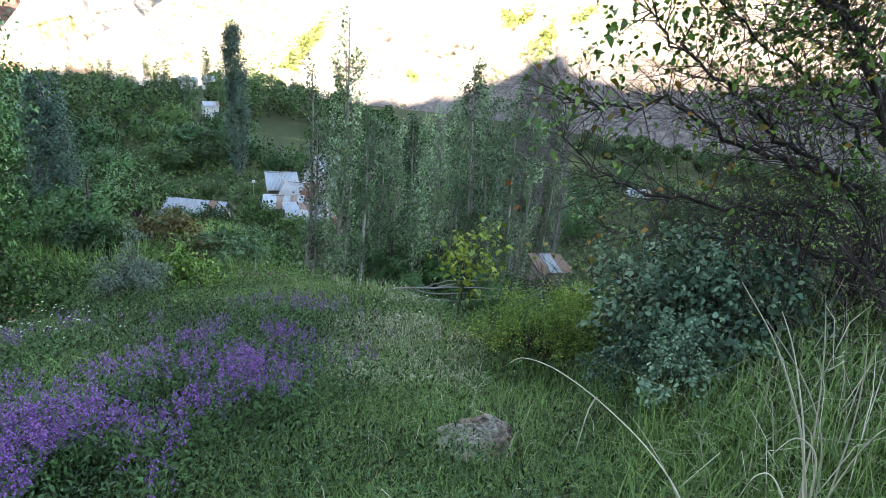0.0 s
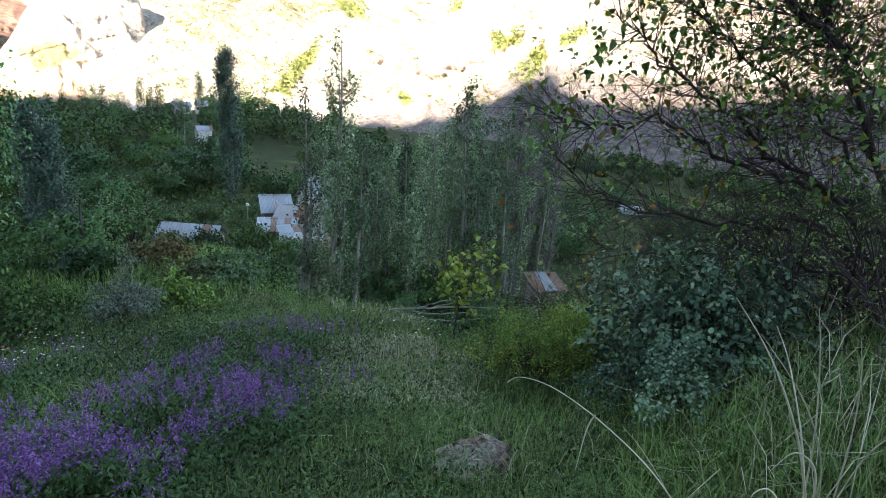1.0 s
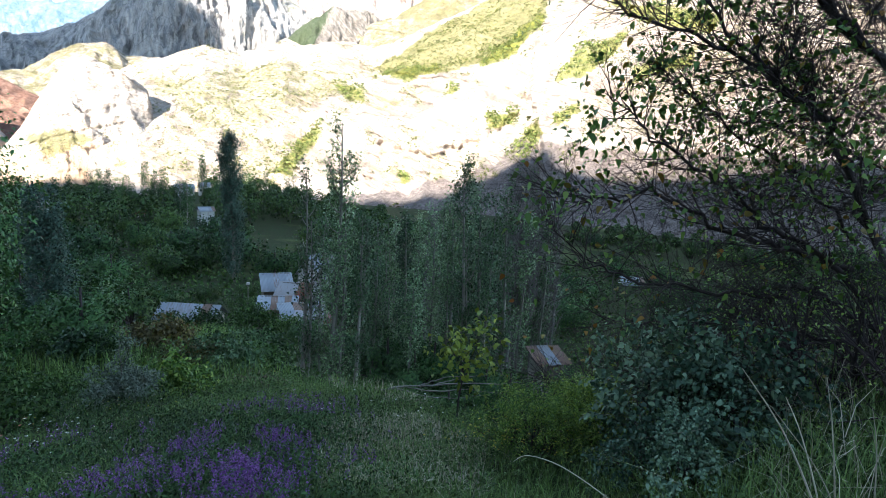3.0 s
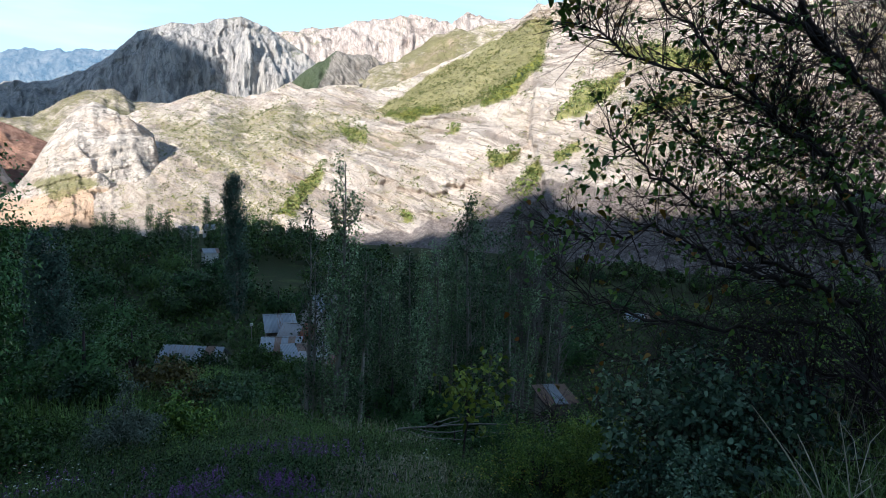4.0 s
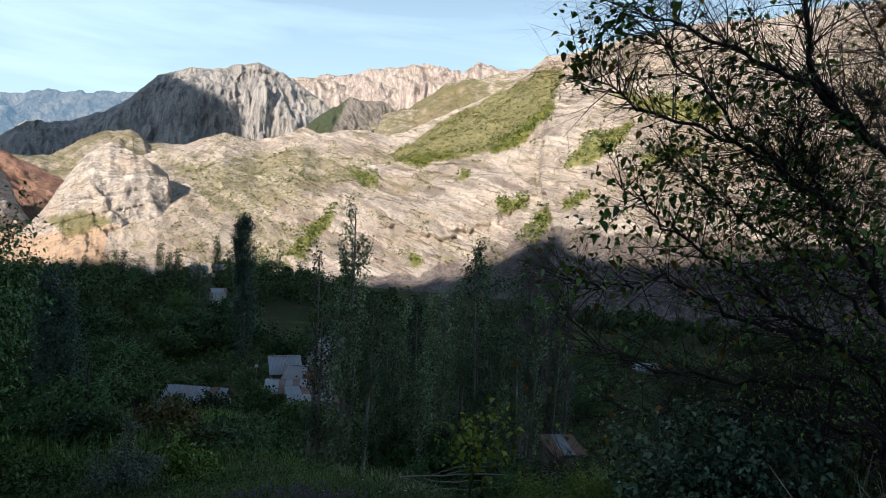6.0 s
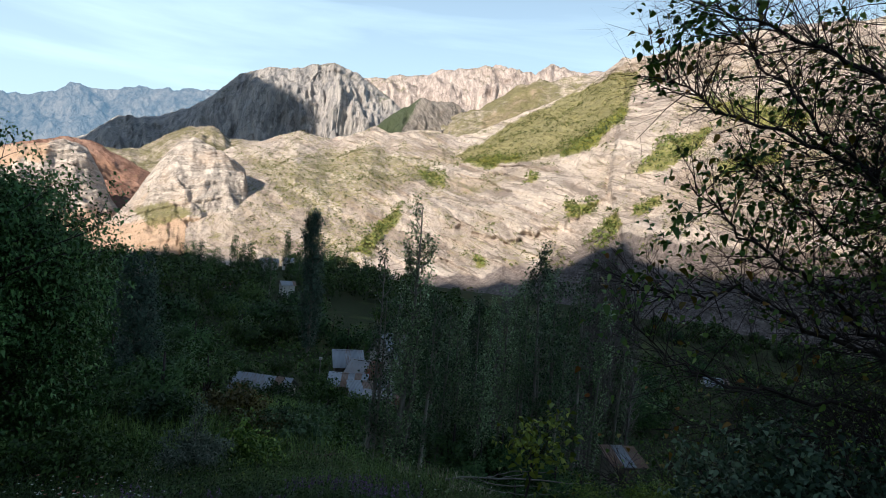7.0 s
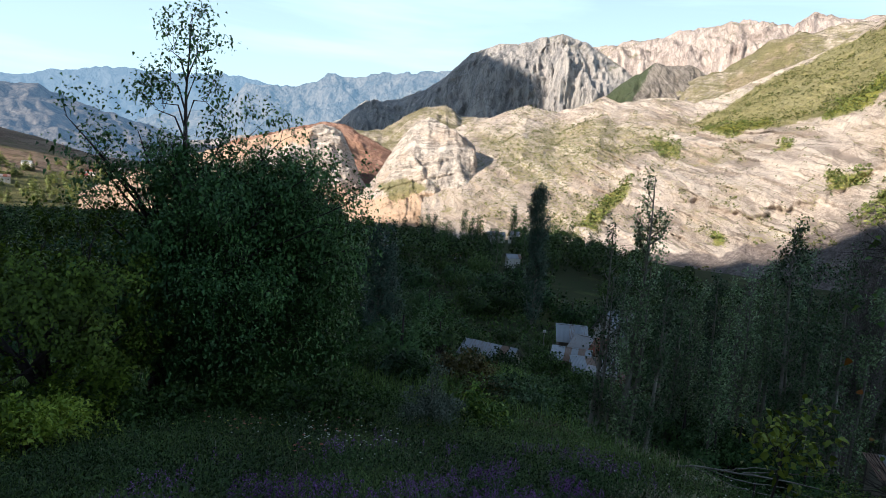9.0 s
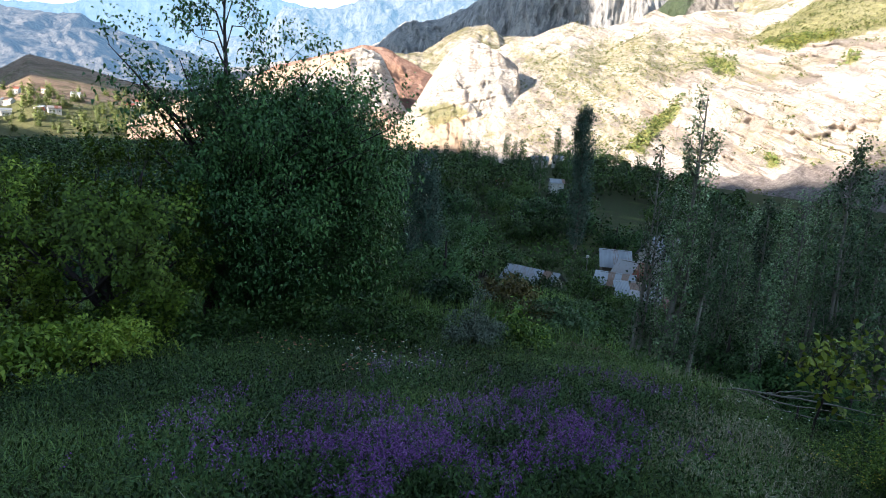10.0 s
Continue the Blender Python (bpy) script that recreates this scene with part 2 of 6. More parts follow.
# the last colour of each is its bluish haze, given off as emission
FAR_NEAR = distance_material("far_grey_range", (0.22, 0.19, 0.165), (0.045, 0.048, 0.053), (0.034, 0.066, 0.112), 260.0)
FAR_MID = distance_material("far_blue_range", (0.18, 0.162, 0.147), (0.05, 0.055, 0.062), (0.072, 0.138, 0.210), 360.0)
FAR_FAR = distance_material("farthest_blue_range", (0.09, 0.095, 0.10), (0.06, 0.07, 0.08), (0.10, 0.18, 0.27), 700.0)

# ---- fields of noise and small mesh makers ----


def lattice(ix, iy, seed):
    h = (ix.astype(np.int64) * 374761393 + iy.astype(np.int64) * 668265263 + seed * 1442695041) & 0x7FFFFFFF
    h = ((h ^ (h >> 13)) * 1274126177) & 0x7FFFFFFF
    return ((h ^ (h >> 16)) & 0xFFFF) / 65535.0


def value_noise(x, y, seed=0):
    ix, iy = np.floor(x), np.floor(y)
    fx, fy = x - ix, y - iy
    fx, fy = fx * fx * (3 - 2 * fx), fy * fy * (3 - 2 * fy)
    a, b = lattice(ix, iy, seed), lattice(ix + 1, iy, seed)
    c, d = lattice(ix, iy + 1, seed), lattice(ix + 1, iy + 1, seed)
    return (a + (b - a) * fx) * (1 - fy) + (c + (d - c) * fx) * fy


def fbm(x, y, octaves=4, seed=0):
    """About -1 to 1."""
    x, y = np.asarray(x, float), np.asarray(y, float)
    total, amp = np.zeros_like(x), 0.5
    for k in range(octaves):
        total, amp = total + amp * (2 * value_noise(x * 2**k, y * 2**k, seed + 17 * k) - 1), amp * 0.5
    return total


def ridged(x, y, octaves=4, seed=0):
    """0 to 1, with sharp crests."""
    x, y = np.asarray(x, float), np.asarray(y, float)
    total, amp = np.zeros_like(x), 0.5
    for k in range(octaves):
        total, amp = total + amp * (1 - abs(2 * value_noise(x * 2**k, y * 2**k, seed + 31 * k) - 1)), amp * 0.5
    return total


def smooth(low, high, v):
    t = np.clip((np.asarray(v, float) - low) / (high - low), 0, 1)
    return t * t * (3 - 2 * t)


def mesh_of(name, verts, faces, soft=False):
    """A mesh from arrays; all faces have the same number of corners."""
    me = bpy.data.meshes.new(name)
    verts, faces = np.asarray(verts, np.float32), np.asarray(faces, np.int32)
    me.vertices.add(len(verts))
    me.vertices.foreach_set("co", verts.ravel())
    me.loops.add(faces.size)
    me.loops.foreach_set("vertex_index", faces.ravel())
    me.polygons.add(len(faces))
    me.polygons.foreach_set("loop_start", np.arange(len(faces), dtype=np.int32) * faces.shape[1])
    if soft:
        me.polygons.foreach_set("use_smooth", np.ones(len(faces), bool))
    me.update(calc_edges=True)
    return me


def crown_of(name, verts, faces, mids, hold=0.75):
    """Leaves whose faces and shading lean outward from the middle of their clump or crown. mids: one place for each leaf."""
    verts, faces = np.asarray(verts, float), np.asarray(faces)
    k = faces.shape[1]
    v = verts.reshape(-1, k, 3)
    mids = np.broadcast_to(np.asarray(mids, float), (len(v), 3))
    own = np.cross(v[:, 1] - v[:, 0], v[:, -1] - v[:, 0])
    own /= np.linalg.norm(own, axis=1, keepdims=True) + 1e-9
    out = v.mean(1) - mids
    out /= np.linalg.norm(out, axis=1, keepdims=True) + 1e-9
    back = (own * out).sum(1) < 0
    v[back] = v[back][:, ::-1]
    own[back] *= -1
    lean = own * (1 - hold) + out * hold
    lean /= np.linalg.norm(lean, axis=1, keepdims=True) + 1e-9
    me = mesh_of(name, v.reshape(-1, 3), faces, True)
    me.normals_split_custom_set_from_vertices(np.repeat(lean, k, 0))
    return me


def put(name, me, material, parent=None, label=""):
    """Links a mesh as one object, under its thing or part where there is one."""
    if material and not me.materials:
        me.materials.append(material)
    ob = new(name, me)
    if parent:
        ob.parent = parent
    return tagged(ob, label)


def part(name, bm, material, parent, label=""):
    me = bpy.data.meshes.new(name)
    bm.to_mesh(me)
    bm.free()
    return put(name, me, material, parent, label)


def thing(name, m, label, category, group="", kind=""):
    ob = new(name)
    ob.empty_display_size = 0.2
    ob.matrix_basis = m
    return tagged(ob, label, category, group, kind)


def grid_faces(nu, nv, wrap=False):
    u, v = np.meshgrid(np.arange(nu if wrap else nu - 1), np.arange(nv - 1), indexing="ij")
    u, v = u.ravel(), v.ravel()
    w = (u + 1) % nu
    return np.stack([u * nv + v, w * nv + v, w * nv + v + 1, u * nv + v + 1], 1)


def tubes(lines, sides=5):
    """Tapered round limbs along lines of points: [(points, radii)]."""
    verts, faces, at = [], [], 0
    turns = np.arange(sides) * 2 * math.pi / sides
    for pts, radii in lines:
        pts, radii = np.asarray(pts, float), np.asarray(radii, float)
        if len(pts) == 6 and radii[0] < 0.06:
            pts, radii = pts[[0, 2, 5]], radii[[0, 2, 5]]
        along = np.gradient(pts, axis=0)
        along /= np.linalg.norm(along, axis=1, keepdims=True) + 1e-9
        ref = np.where(abs(along[:, 2:3]) > 0.9, [[1.0, 0, 0]], [[0, 0, 1.0]])
        a = np.cross(along, ref)
        a /= np.linalg.norm(a, axis=1, keepdims=True) + 1e-9
        b = np.cross(along, a)
        ring = pts[:, None] + radii[:, None, None] * (np.cos(turns)[None, :, None] * a[:, None] + np.sin(turns)[None, :, None] * b[:, None])
        verts.append(ring.reshape(-1, 3))
        k, j = np.meshgrid(np.arange(len(pts) - 1), np.arange(sides), indexing="ij")
        k, j = k.ravel(), j.ravel()
        n = (j + 1) % sides
        faces.append(at + np.stack([k * sides + j, k * sides + n, (k + 1) * sides + n, (k + 1) * sides + j], 1))
        at += len(pts) * sides
    return np.concatenate(verts), np.concatenate(faces)


def leaf_quads(rng, at, way, size, width=0.5, droop=0.2, fold=0.25, rounded=False):
    """One folded, pointed leaf a place: base, two sides and a tip. Rounded ones have two corners more."""
    at, way = np.asarray(at, float), np.asarray(way, float)
    n = len(at)
    way = way / (np.linalg.norm(way, axis=1, keepdims=True) + 1e-9)
    size = np.broadcast_to(np.asarray(size, float), (n,)) * rng.uniform(0.65, 1.3, n)
    side = np.cross(way, rng.normal(size=(n, 3)) * 0.6 + [0, 0, 1])
    side /= np.linalg.norm(side, axis=1, keepdims=True) + 1e-9
    up = np.cross(side, way)
    s = size[:, None]
    half = at + way * s * 0.42
    left = half + side * s * width * 0.5 + up * s * fold * width
    right = half - side * s * width * 0.5 + up * s * fold * width
    tip = at + way * s + np.array([0, 0, -1.0]) * s * droop
    if rounded:
        far = at + way * s * 0.72 + np.array([0, 0, -1.0]) * s * droop * 0.45
        near = at + way * s * 0.24
        w2 = side * s * width * 0.36 + up * s * fold * width * 0.7
        w1 = side * s * width * 0.46 + up * s * fold * width * 0.8
        a, b = near + w1, near - w1 + 2 * up * s * fold * width * 0.8
        c, d = far + w2, far - w2 + 2 * up * s * fold * width * 0.7
        verts = np.stack([at, b, right, d, tip, c, left, a], 1).reshape(-1, 3)
        return verts, np.arange(8 * n).reshape(-1, 8)
    verts = np.stack([at, right, tip, left], 1).reshape(-1, 3)
    return verts, np.arange(4 * n).reshape(-1, 4)


def join(pieces):
    verts, faces, at = [], [], 0
    for v, f in pieces:
        verts.append(v)
        faces.append(f + at)
        at += len(v)
    return np.concatenate(verts), np.concatenate(faces)


def scatter_ways(rng, n, up=0.2):
    w = rng.normal(size=(n, 3)) + [0, 0, up]
    return w / np.linalg.norm(w, axis=1, keepdims=True)

# ---- the ground ----


def ground_z(x, y):
    """The height of the hillside and the valley floor."""
    x, y = np.asarray(x, float), np.asarray(y, float)
    r, az = np.hypot(x, y), np.degrees(np.arctan2(-x, y))
    ahead = np.interp(r, [0, 1.5, 3, 5, 8, 11, 12.5, 18, 30, 55, 80, 120, 200, 300, 600, 5000],
                      [-1.65, -1.62, -1.95, -2.5, -3.5, -4.4, -5.0, -8.0, -12.2, -17.2, -20.5, -22.5, -25, -29.5, -44, -90])
    left = np.interp(r, [0, 1.5, 3, 5, 8, 11, 12, 16, 18, 20, 30, 55, 80, 120, 200, 300, 600, 5000],
                     [-1.65, -1.62, -1.95, -2.5, -3.4, -4.3, -4.7, -5.1, -5.6, -7.4, -12, -16.5, -20.3, -22.5, -25, -29.5, -44, -90])
    w = smooth(6, 17, az)
    z = ahead * (1 - w) + left * w
    brink = np.interp(az, [-16, -9, -3, 3, 10], [5.4, 6.6, 8.6, 10.8, 12.0])
    z -= 2.4 * smooth(0, 3.2, r - brink) * (1 - smooth(18, 32, r)) * smooth(-17, -11, az) * (1 - smooth(8, 14, az))
    z += 6.0 * np.exp(-(((az - 15) / 7) ** 2) - ((r - 245) / 70) ** 2)
    z += 0.5 * np.clip(x - 1.1, 0, 5) * (1 - smooth(7, 13, r))
    behind = smooth(95, 140, abs(az))
    z = z * (1 - behind) + (-1.65 + 0.42 * np.maximum(r - 1.0, 0) * (1 - smooth(150, 420, r))) * behind
    z += 0.10 * fbm(x * 0.8, y * 0.8, 3, 3) * smooth(0.5, 2.5, r) + 0.35 * fbm(x * 0.12, y * 0.12, 3, 5) * smooth(9, 30, r)
    z += 1.2 * fbm(x * 0.02, y * 0.02, 3, 9) * smooth(60, 150, r)
    return z + EYE


def on_ground(az, r, sink=0.0):
    p = polar(az, r)
    p.z = float(ground_z(p.x, p.y)) - sink
    return p


n = Nodes("hillside_soil")
v = n.place()
speck, spread, wide = n.noise(v, 14.0, 8.0, 0.7), n.noise(v, 1.1, 5.0), n.noise(v, 0.06, 5.0)
soil = n.ramp(speck, (0.35, (0.022, 0.018, 0.012)), (0.55, (0.050, 0.042, 0.025)), (0.75, (0.11, 0.09, 0.055)))
moss = n.ramp(n.noise(v, 5.0, 6.0, 0.7), (0.3, (0.018, 0.028, 0.010)), (0.6, (0.040, 0.056, 0.018)), (0.8, (0.085, 0.095, 0.036)))
soil = n.blend(n.step(spread, 0.36, 0.5), soil, moss)
soil = n.blend(n.step(wide, 0.56, 0.68), soil, n.ramp(speck, (0.35, (0.05, 0.08, 0.02)), (0.7, (0.14, 0.15, 0.06))))
n.bump(speck, 0.8, 0.05)
SOIL = n.done(soil, 0.95, 0.0, 0.1)

az_steps = np.concatenate([np.arange(-70, 80, 0.5), np.arange(80, 290, 3.0)])
rings = np.concatenate([[0.001], np.geomspace(0.4, 60, 110), np.geomspace(64, 4900, 60)])
A, R = np.meshgrid(np.radians(az_steps), rings, indexing="ij")
X, Y = -np.sin(A) * R, np.cos(A) * R
me = mesh_of("ground", np.stack([X, Y, ground_z(X, Y)], -1).reshape(-1, 3), grid_faces(len(az_steps), len(rings), True), True)
tagged(put("ground", me, SOIL), "grassy hillside soil falling to a wooded valley", "ground", kind="structure")

# ---- mountains ----


def inside(az, el, corners, soft=0.5, waver=0.5, seed=301):
    """How far a bearing and height angle lie inside a patch with those corners: 1 well inside, 0 outside, with a wavering edge."""
    az, el = az + waver * fbm(az * 0.9, el * 0.9, 4, seed), el + waver * fbm(az * 0.9, el * 0.9, 4, seed + 7)
    near, odd = np.full(az.shape, 1e9), np.zeros(az.shape, bool)
    for (a, b), (c, d) in zip(corners, corners[1:] + corners[:1]):
        t = np.clip(((az - a) * (c - a) + (el - b) * (d - b)) / ((c - a) ** 2 + (d - b) ** 2), 0, 1)
        near = np.minimum(near, np.hypot(az - a - t * (c - a), el - b - t * (d - b)))
        if b != d:
            odd ^= ((el < b) != (el < d)) & (az < a + (el - b) / (d - b) * (c - a))
    return smooth(-soft, soft, np.where(odd, near, -near))


def mountain(name, material, label, crest, near, far, foot, rough=0.06, cliffs=0.0, beds=(0, 0, 0), steps=0.2, rows=110, seed=1, bulge=0.9, edge=2.5, kind="structure", cover=None, shape=None, deep=1.0, proud=None):
    """A range by its crest: (bearing, height angle) along it; near and far: how far off its foot and crest lie."""
    az = np.arange(crest[0][0], crest[-1][0], -steps)
    el = np.interp(-az, [-c[0] for c in crest], [c[1] for c in crest])
    r1 = np.interp(-az, [-crest[0][0], -crest[-1][0]], far) if isinstance(far, tuple) else np.full_like(az, far)
    r0 = np.interp(-az, [-crest[0][0], -crest[-1][0]], near) if isinstance(near, tuple) else np.full_like(az, near)
    top = EYE + r1 * np.tan(np.radians(el))
    height = top - foot
    s = np.concatenate([np.linspace(0, 1, rows), 1 + np.linspace(0.04, 0.6, 12)])
    S, A = np.meshgrid(s, np.radians(az), indexing="xy")
    span = (r1 - r0)[:, None]
    R = r0[:, None] + span * S
    X, Y = -np.sin(A) * R, np.cos(A) * R
    front = np.clip(S, 0, 1)
    rise = np.interp(front + 0.10 * fbm(np.degrees(A) * 0.7, S * 7 + seed, 3, seed) * front * (1 - front) * 4, *zip(*shape)) if shape else front**bulge
    Z = foot + height[:, None] * (rise - 1.1 * np.clip(S - 1, 0, 1))
    big = np.mean(r1 - r0)
    k = 1.0 / (big * 0.35)
    relief = ridged(X * k, Y * k * deep, 6, seed) - 0.55 + 0.35 * fbm(X * k * 5, Y * k * 5 * deep, 4, seed + 5)
    body = smooth(0.0, 0.12, front) * (1 - 0.75 * smooth(0.85, 1.0, S))
    Z += relief * rough * height[:, None] * body * 2.0
    Z += 0.35 * rough * np.mean(height) * fbm(X * k * 7, Y * k * 7, 4, seed + 8) * smooth(0.9, 1.0, S)
    if cliffs:
        wide = big * 0.05 * edge
        sway = 0.9 * fbm(X / wide / 3, Z / wide / 2, 3, seed + 4)
        flute = ridged(A * r1[:, None] / wide + sway, Z / (wide * 3.5) + sway, 5, seed + 3) - 0.5
        push = flute * cliffs * big * body * (0.35 + 0.65 * smooth(-0.25, 0.25, fbm(X / wide / 4, Z / wide / 4, 3, seed + 9)))
        push += 0.25 * cliffs * big * body * (ridged(A * r1[:, None] / (wide * 0.33) + 2 * sway, Z / (wide * 0.8) + sway, 4, seed + 23) - 0.5)
        X, Y = X + np.sin(A) * push, Y - np.cos(A) * push
    if proud:
        push = proud(np.degrees(A), np.degrees(np.arctan2(Z - EYE, R)))
        X, Y = X + np.sin(A) * push, Y - np.cos(A) * push
    if beds[0]:
        thick, tilt, depth = beds
        q = (Z + X * tilt) / thick + 0.5 * fbm(X / thick / 6, Y / thick / 6, 3, seed + 6)
        saw = (q - np.floor(q)) + 0.5 * (2.6 * q - np.floor(2.6 * q))
        push = (0.75 - saw) * depth * body * smooth(-0.2, 0.3, fbm(X / thick / 7, Z / thick / 4, 3, seed + 2))
        push += depth * body * (1.5 * (ridged(X / thick * 0.8, Z / thick * 0.8, 5, seed + 12) - 0.5) + 0.9 * (ridged(X / thick * 2.5 + Z / thick, Z / thick * 3.5, 3, seed + 13) - 0.5))
        X, Y = X + np.sin(A) * push, Y - np.cos(A) * push
    me = mesh_of(name, np.stack([X, Y, Z], -1).reshape(-1, 3), grid_faces(len(az), len(s)))
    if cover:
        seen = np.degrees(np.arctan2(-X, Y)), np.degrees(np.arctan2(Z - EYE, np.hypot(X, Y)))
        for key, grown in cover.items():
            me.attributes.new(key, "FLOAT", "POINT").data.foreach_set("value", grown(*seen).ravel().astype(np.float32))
    tagged(put(name, me, material), label, "mountain", kind=kind)
    return X, Y, Z


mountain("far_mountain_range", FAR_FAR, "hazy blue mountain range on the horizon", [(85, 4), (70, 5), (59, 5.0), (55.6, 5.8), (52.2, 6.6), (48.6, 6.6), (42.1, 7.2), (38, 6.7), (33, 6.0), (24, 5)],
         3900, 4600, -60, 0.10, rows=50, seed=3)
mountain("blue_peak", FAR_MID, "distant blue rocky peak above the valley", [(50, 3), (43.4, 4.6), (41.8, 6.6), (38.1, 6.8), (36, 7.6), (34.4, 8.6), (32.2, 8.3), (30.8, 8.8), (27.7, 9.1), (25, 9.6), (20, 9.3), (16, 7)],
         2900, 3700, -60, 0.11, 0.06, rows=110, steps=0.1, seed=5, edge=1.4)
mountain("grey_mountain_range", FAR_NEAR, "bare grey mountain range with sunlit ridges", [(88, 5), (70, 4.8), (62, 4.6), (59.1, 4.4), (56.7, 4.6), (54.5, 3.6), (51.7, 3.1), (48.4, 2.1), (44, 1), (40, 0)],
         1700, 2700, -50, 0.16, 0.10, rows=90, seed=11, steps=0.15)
mountain("pink_cliff_mountain", PINK_ROCK, "pale pinkish cliff mountain in evening sun", [(16, 11), (12, 11.9), (9, 12.7), (7.7, 13.0), (4.8, 13.7), (2.5, 13.7), (0.5, 14.1), (-2.3, 13.6), (-3.2, 13.5), (-4.5, 14.5), (-5.5, 14.4), (-6.5, 14.0), (-8.8, 14.1), (-14, 13)],
         1700, 2500, 60, 0.10, 0.09, rows=150, steps=0.09, seed=21, edge=0.9, shape=[(0, 0), (0.4, 0.35), (0.6, 0.6), (0.7, 0.8), (1, 1)])
mountain("cliff_massif", MASSIF_ROCK, "grey fluted cliff massif, partly in shade", [(46, 1.5), (40, 2.6), (38.1, 3.0), (33.8, 4.4), (32.4, 5.7), (31.6, 6.3), (30.2, 6.1), (28.3, 6.7), (26.4, 7.7), (24.5, 9.3), (22.7, 10.9), (21.4, 11.5), (20.2, 11.9), (18.6, 11.8), (17, 12.5), (14.8, 13.1), (12.7, 12.5), (11.4, 11.6), (8, 9.6), (3, 7)],
         1050, 1650, -10, 0.09, 0.10, rows=190, steps=0.08, seed=31, edge=0.7, shape=[(0, 0), (0.45, 0.26), (0.58, 0.46), (0.68, 0.74), (0.85, 0.92), (1, 1)])
# dark scrub on the left flank stands partly for that flank's shade
mountain("dark_green_hill", SHADED_HILL, "dark hill with green scrub on one flank", [(14, 6), (11.6, 7.2), (10, 8.8), (8.2, 10.2), (6.9, 11), (5.4, 10.7), (4.2, 10.9), (2.8, 10.1), (1.5, 10.3), (-3, 8.6)], 950, 1350, 10, 0.10, 0.12, rows=100, steps=0.08, seed=41, edge=1.0,
         cover={"scrub": lambda az, el: inside(az, el, [(12.5, 6), (10.5, 8.6), (8.2, 10.3), (7.0, 11.2), (7.4, 9.6), (8.6, 7.6), (9.6, 6)], 0.4, 0.4)})
mountain("scrub_ridge", GREEN_HILL, "scrub-covered ridge with a pale cliff", [(5, 9), (1.5, 10.6), (0, 11.4), (-1.6, 12.7), (-3.5, 13.3), (-5, 13.5), (-8, 13.8), (-11, 14.2), (-16, 14)], 900, 1250, 20, 0.08, 0.08, rows=90, steps=0.08, seed=43,
         cover={"soil": lambda az, el: inside(az, el, [(1.5, 9), (-2, 12.6), (-4, 12.9), (-3.4, 11.4), (-1, 9)], 0.4, 0.6), "scrub": lambda az, el: 0.8 * inside(az, el, [(2, 11), (-1.6, 13), (-2, 12.2), (1, 10.2)], 0.3, 0.4)})
mountain("scrub_hill", GREEN_HILL, "low hill dotted with green scrub", [(40, 1.5), (34, 3.4), (30, 3.9), (28.2, 5.2), (26.2, 6.2), (24.4, 6.5), (23, 5.7), (20, 5.5), (14, 4)], 640, 900, -20, 0.12, 0.08, rows=90, steps=0.12, seed=47)
BROWN = mountain("brown_hill", BROWN_ROCK, "bare reddish brown hill above the town", [(84, 0), (70, 0.2), (62, 0.3), (60.3, 1.4), (56.7, 0.7), (53.2, -0.3), (49.5, -0.6), (43, -1.8)], 385, 800, -46, 0.03, 0.012, rows=90, steps=0.2, seed=53, bulge=1.05, cover={"scrub": lambda az, el: 0.9 * (1 - smooth(-2.6, -1.2, el))})
mountain("red_hill", RED_ROCK, "red rock hill lit by low sun", [(50, -2.0), (46, -0.2), (42, 2.1), (38.1, 3.3), (34.9, 4.25), (32.8, 3.85), (30.9, 3.05), (29, 2.15), (28, 1.1), (25, -1)], 510, 640, -44, 0.07, 0.06, rows=90, steps=0.12, seed=57)
mountain("pale_spur", DOME_ROCK, "pale rock spur in front of a red hill", [(54, -3.4), (50, -1.4), (45.3, 0.5), (42.2, 1.7), (38.5, 2.85), (35.2, 3.9), (34.2, 3.6), (33.5, 3.2), (32.5, 1.6), (31.7, -0.4), (30.9, -1.4), (30.0, -3.5)], 420, 520, -42, 0.09, 0.07, (12, -0.2, 3.0), rows=120, steps=0.1, seed=61,
         shape=[(0, 0), (0.3, 0.22), (0.5, 0.5), (0.75, 0.86), (1, 1)], cover={"soil": lambda az, el: np.maximum(1 - smooth(-2.5, -0.3, el), 0.8 * inside(az, el, [(52, -1), (43, 2.6), (36, 4.5), (35.5, 2.6), (42, 0.3), (52, -2.5)], 0.6, 0.8)),
                                                                                       "scrub": lambda az, el: 0.6 * inside(az, el, [(40, 0.2), (36, 1.4), (35, 0.6), (40, -1.2)], 0.5, 0.8)})
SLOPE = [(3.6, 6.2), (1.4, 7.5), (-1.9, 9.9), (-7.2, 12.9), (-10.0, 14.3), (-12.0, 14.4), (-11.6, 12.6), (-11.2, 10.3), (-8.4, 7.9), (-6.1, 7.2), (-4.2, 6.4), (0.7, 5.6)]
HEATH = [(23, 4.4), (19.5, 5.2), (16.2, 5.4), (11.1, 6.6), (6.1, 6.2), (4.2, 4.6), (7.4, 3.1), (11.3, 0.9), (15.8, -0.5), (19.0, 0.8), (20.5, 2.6)]
